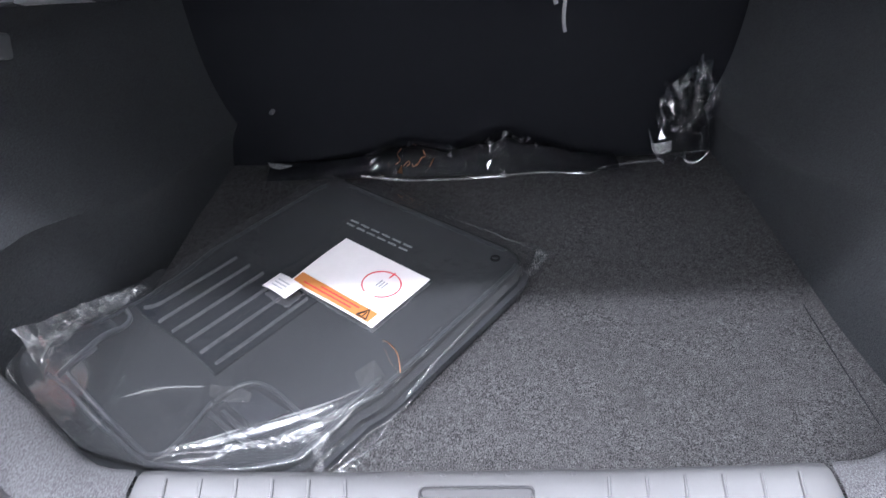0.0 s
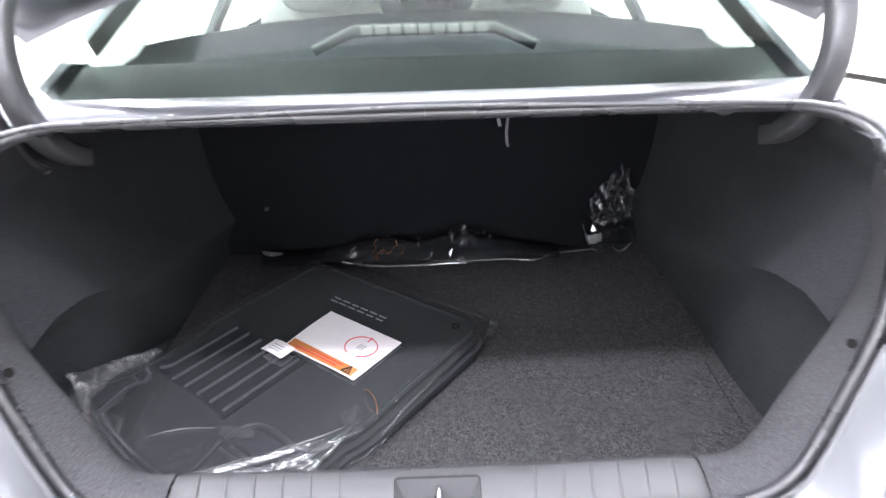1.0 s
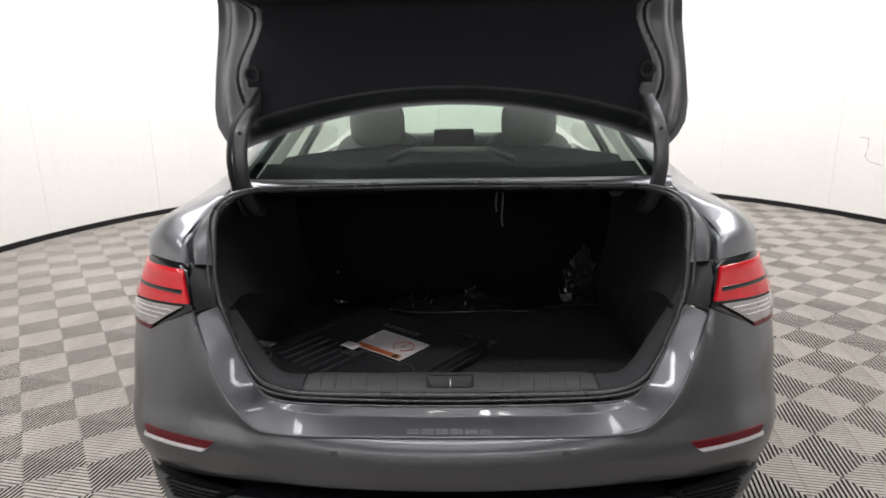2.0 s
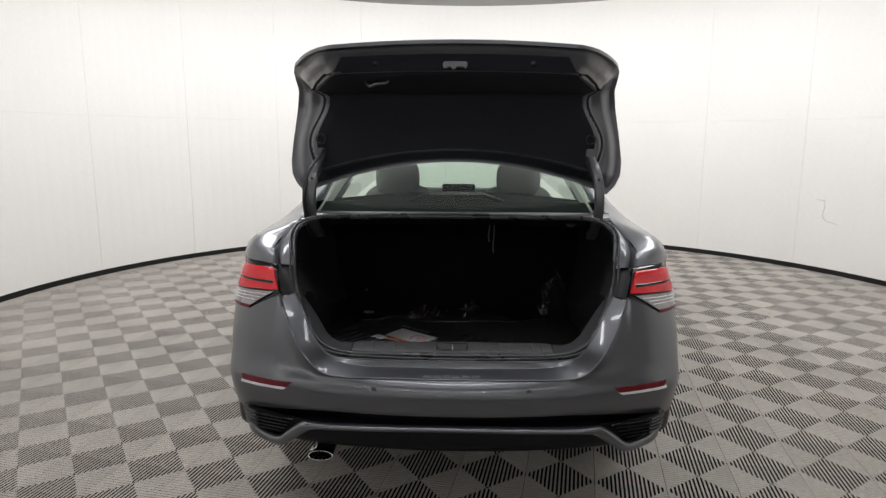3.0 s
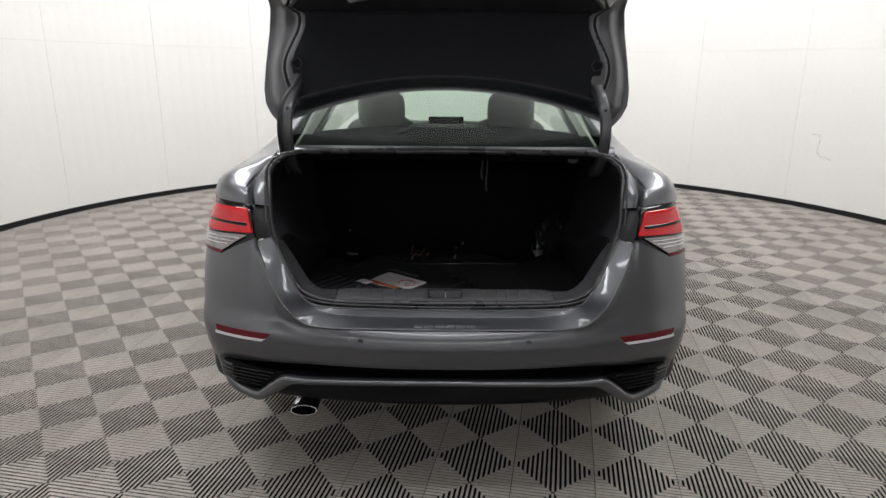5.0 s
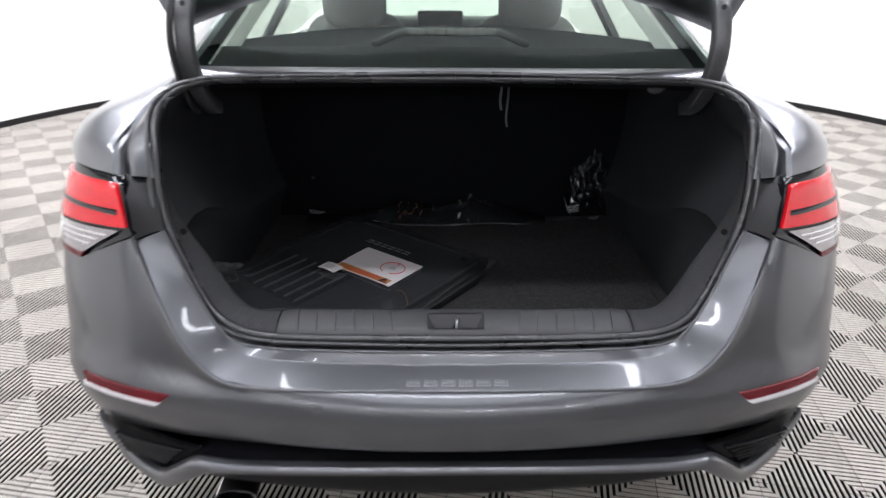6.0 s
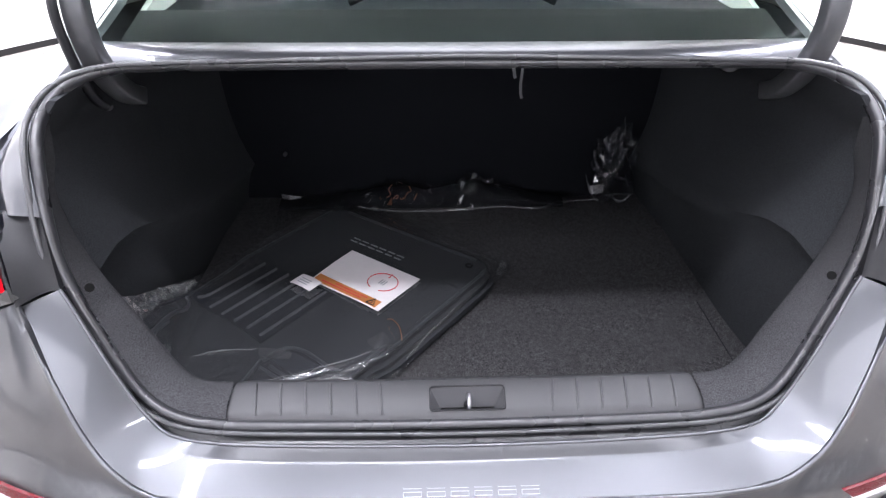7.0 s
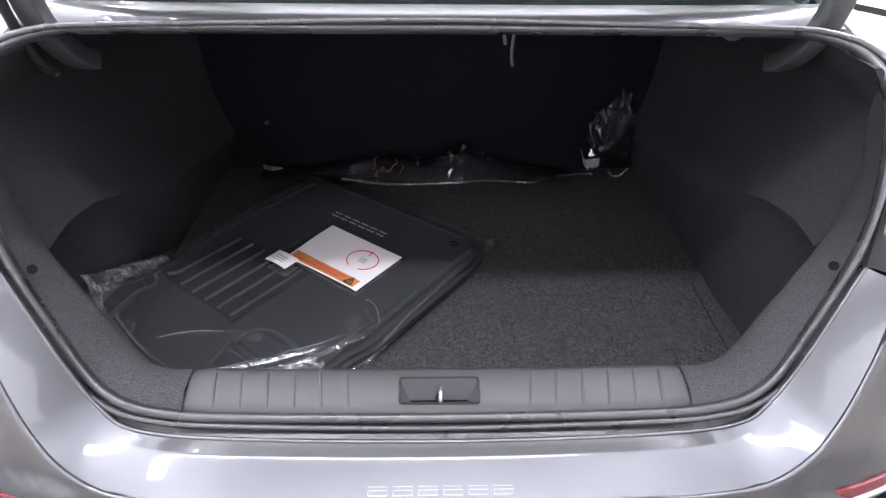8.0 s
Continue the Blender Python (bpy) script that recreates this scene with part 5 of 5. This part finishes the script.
for k in range(74):
    x = -0.51 + 0.93 * k / 73
    high = interp(x, BX, BH)
    row = []
    for a in np.linspace(radians(4), radians(150), 10):
        q = Vector((x * 34, math.cos(a) * 2.1, math.sin(a) * 2.1))
        r = 1.08 + 0.30 * noise.noise(q) + 0.28 * noise.noise(q * 2.7)
        row.append(Vector((x + rnd.uniform(-0.005, 0.005), 1.085 - 0.060 * math.cos(a) * r + rnd.uniform(-0.003, 0.003), 0.514 + high * math.sin(a) * r + rnd.uniform(-0.003, 0.003))))
    rows.append(row)
verts, faces = grid(rows)
# milky facets picked at random: painted glints on the wrapping film
clear_f, milky_f, copper_f = [], [], []
for f in faces:
    x = sum(verts[i].x for i in f) / 4
    high = sum(verts[i].z for i in f) / 4 - 0.512
    odds = interp(x, [-0.50, -0.44, -0.40, -0.28, -0.20, -0.02, 0.02, 0.08, 0.14, 0.22, 0.26], [0.01, 0.02, 0.0, 0.004, 0.03, 0.02, 0.012, 0.05, 0.03, 0.015, 0.0])
    for tri in ((f[0], f[1], f[2]), (f[0], f[2], f[3])):
        pick = rnd.random()
        if -0.205 < x < -0.125 and high > 0.035 and pick < 0.03:
            copper_f.append(tri)
        elif pick < odds * (1.25 if high > 0.03 else 0.5):
            milky_f.append(tri)
        else:
            clear_f.append(tri)
film = part("bundle_film", (verts, clear_f), BARE_FILM, bundle, "clear crumpled wrapping film", smooth=False)
tagged(part("film_glints", (verts, milky_f), GLINT_FILM, film, smooth=False), kind="stuff")
tagged(part("copper_foil", (verts, copper_f), COPPER, bundle, smooth=False), "crumpled copper coloured foil", kind="stuff")
hem = spline([(-0.27, 1.035, 0.535), (-0.15, 1.035, 0.518), (0.026, 1.04, 0.516), (0.175, 1.055, 0.518), (0.30, 1.045, 0.516), (0.34, 1.062, 0.522), (0.41, 1.08, 0.522), (0.50, 1.10, 0.518)], 60)
low = [p + Vector((0, -0.004 - 0.004 * noise.noise(p * 40), -0.004)) for p in hem]
part("film_edge", grid([hem, low]), GLINT_FILM, film)
for k in range(5):
    x = -0.185 + 0.022 * k + rnd.uniform(-0.008, 0.008)
    pts = [(x, 1.022 + rnd.uniform(-0.006, 0.006), 0.560 + rnd.uniform(0, 0.02))]
    for _ in range(3):
        pts.append((pts[-1][0] + rnd.uniform(-0.008, 0.016), pts[-1][1] + rnd.uniform(-0.006, 0.006), pts[-1][2] + rnd.uniform(-0.014, 0.018)))
    part("wire_twist", tube(spline(pts, 10), circle(0.0011, 6)), COPPER, bundle, "copper coloured twist tie")

# a crumpled bag beside it, and scraps
rows = []
for i in range(23):
    lat = math.pi * (0.04 + 0.92 * i / 22)
    row = []
    for k in range(30):
        lon = 2 * math.pi * (k + 0.5 * (i % 2)) / 30
        d = Vector((math.sin(lat) * math.cos(lon), math.sin(lat) * math.sin(lon), math.cos(lat)))
        r = 1 + 0.3 * noise.noise(d * 1.6 + Vector((3.3, 0, 0))) + 0.34 * noise.noise(d * 4.3) + 0.26 * noise.noise(d * 11)
        p = Vector((0.535, 1.085, 0.632)) + Vector((d.x * 0.066 * r, d.y * 0.042 * r, d.z * 0.118 * r))
        p.z = max(0.514, p.z)
        row.append(p)
    rows.append(row)
verts, faces = grid(rows, close_u=True)
# milky patches of facets stand for the ball's glints
clear_f, milky_f = [], []
for f in faces:
    z = sum(verts[i].z for i in f) / 4
    for tri in ((f[0], f[1], f[2]), (f[0], f[2], f[3])):
        patch = noise.noise(verts[tri[0]] * 26)
        (milky_f if patch > 0.38 and rnd.random() < interp(z, [0.56, 0.62, 0.70], [0.08, 0.25, 0.5]) else clear_f).append(tri)
loose = part("crumpled_bag", (verts, clear_f), BARE_FILM, smooth=False)
tagged(part("film_glints", (verts, milky_f), GLINT_FILM, loose, smooth=False), kind="stuff")
loop = spline([(0.528, 1.045, 0.575), (0.532, 1.035, 0.545), (0.560, 1.033, 0.540), (0.585, 1.038, 0.565), (0.598, 1.045, 0.595)], 22)
part("film_rim", grid([loop, [p + Vector((0.001, 0.002, 0.004)) for p in loop]]), GLINT_FILM, loose)
tagged(loose, "crumpled ball of clear plastic film on the boot floor", "plastic bag")


def film_scrap(outline, label):
    """A stiff bent scrap of film: four corners, with a crease across."""
    c = [Vector(p) for p in outline]
    mid = [c[0].lerp(c[1], 0.45) + Vector((0, -0.008, 0.003)), c[3].lerp(c[2], 0.45) + Vector((0, -0.008, -0.002))]
    pts = [c[0], mid[0], mid[1], c[3], c[1], c[2]]
    data = joined((pts, [(0, 1, 2, 3), (1, 4, 5, 2)]), ([p + Vector((0, 0.0006, 0)) for p in pts], [(3, 2, 1, 0), (2, 5, 4, 1)]))
    return tagged(part("film_scrap", data, GLINT_FILM, smooth=False), label, "plastic film")


film_scrap([(0.438, 1.06, 0.625), (0.462, 1.06, 0.560), (0.500, 1.06, 0.515), (0.455, 1.06, 0.565)], "stiff folded corner of clear plastic film beside the ball")
film_scrap([(0.452, 1.062, 0.580), (0.500, 1.06, 0.590), (0.502, 1.06, 0.560), (0.460, 1.062, 0.556)], "small bent scrap of clear plastic film")
film_scrap([(-0.505, 1.05, 0.572), (-0.445, 1.05, 0.562), (-0.446, 1.05, 0.556), (-0.500, 1.05, 0.556)], "narrow strip of clear film at the bundle's end")
# made-up block where a small glint shows on the seat back
part("seat_clip", block(-0.507, -0.495, 1.150, 1.172, 0.652, 0.662, 0.003), SCUFF, car, "small grey block standing for a glint on the seat back")

# pull straps hanging from the shelf, boot lamp, cargo hook
for x, y, z0, z1, w in ((0.168, 0.86, 1.15, 0.985, 0.004), (0.192, 0.885, 1.15, 0.925, 0.0035)):
    strap = part("release_strap", tube(spline([(x, y, z0), (x + 0.002, y, (z0 + z1) / 2), (x - 0.003, y - 0.004, z1 + 0.03), (x + 0.002, y - 0.006, z1)], 14), rounded(w * 2, 0.003, 0.3, 2), up=(0, -1, 0)), STRAP)
    tagged(strap, "pale grey seat release strap hanging under the shelf", "strap", "seat release straps")
lamp_rows = [[(0.500 + 0.022 * u, 0.408 + 0.03 * v, 1.150 - 0.030 * math.sin(math.pi * (0.1 + 0.8 * v)) * (1 - 0.35 * u * u)) for u in np.linspace(-1, 1, 7)] for v in np.linspace(0, 1, 7)]
boot_lamp = part("boot_lamp", slab(lamp_rows, (0, 0, 0.006)), LAMP_LENS, car, "small domed boot lamp, switched off")
part("lamp_base", block(0.474, 0.526, 0.402, 0.444, 1.146, 1.156, 0.003), SATIN_BLACK, boot_lamp)
hook = part("cargo_hook", tube(spline([(0.683, 0.34, 0.83), (0.672, 0.335, 0.825), (0.668, 0.33, 0.80), (0.676, 0.325, 0.785)], 12), rounded(0.016, 0.008, 0.4, 2)), SATIN_BLACK, car, "black plastic bag hook")
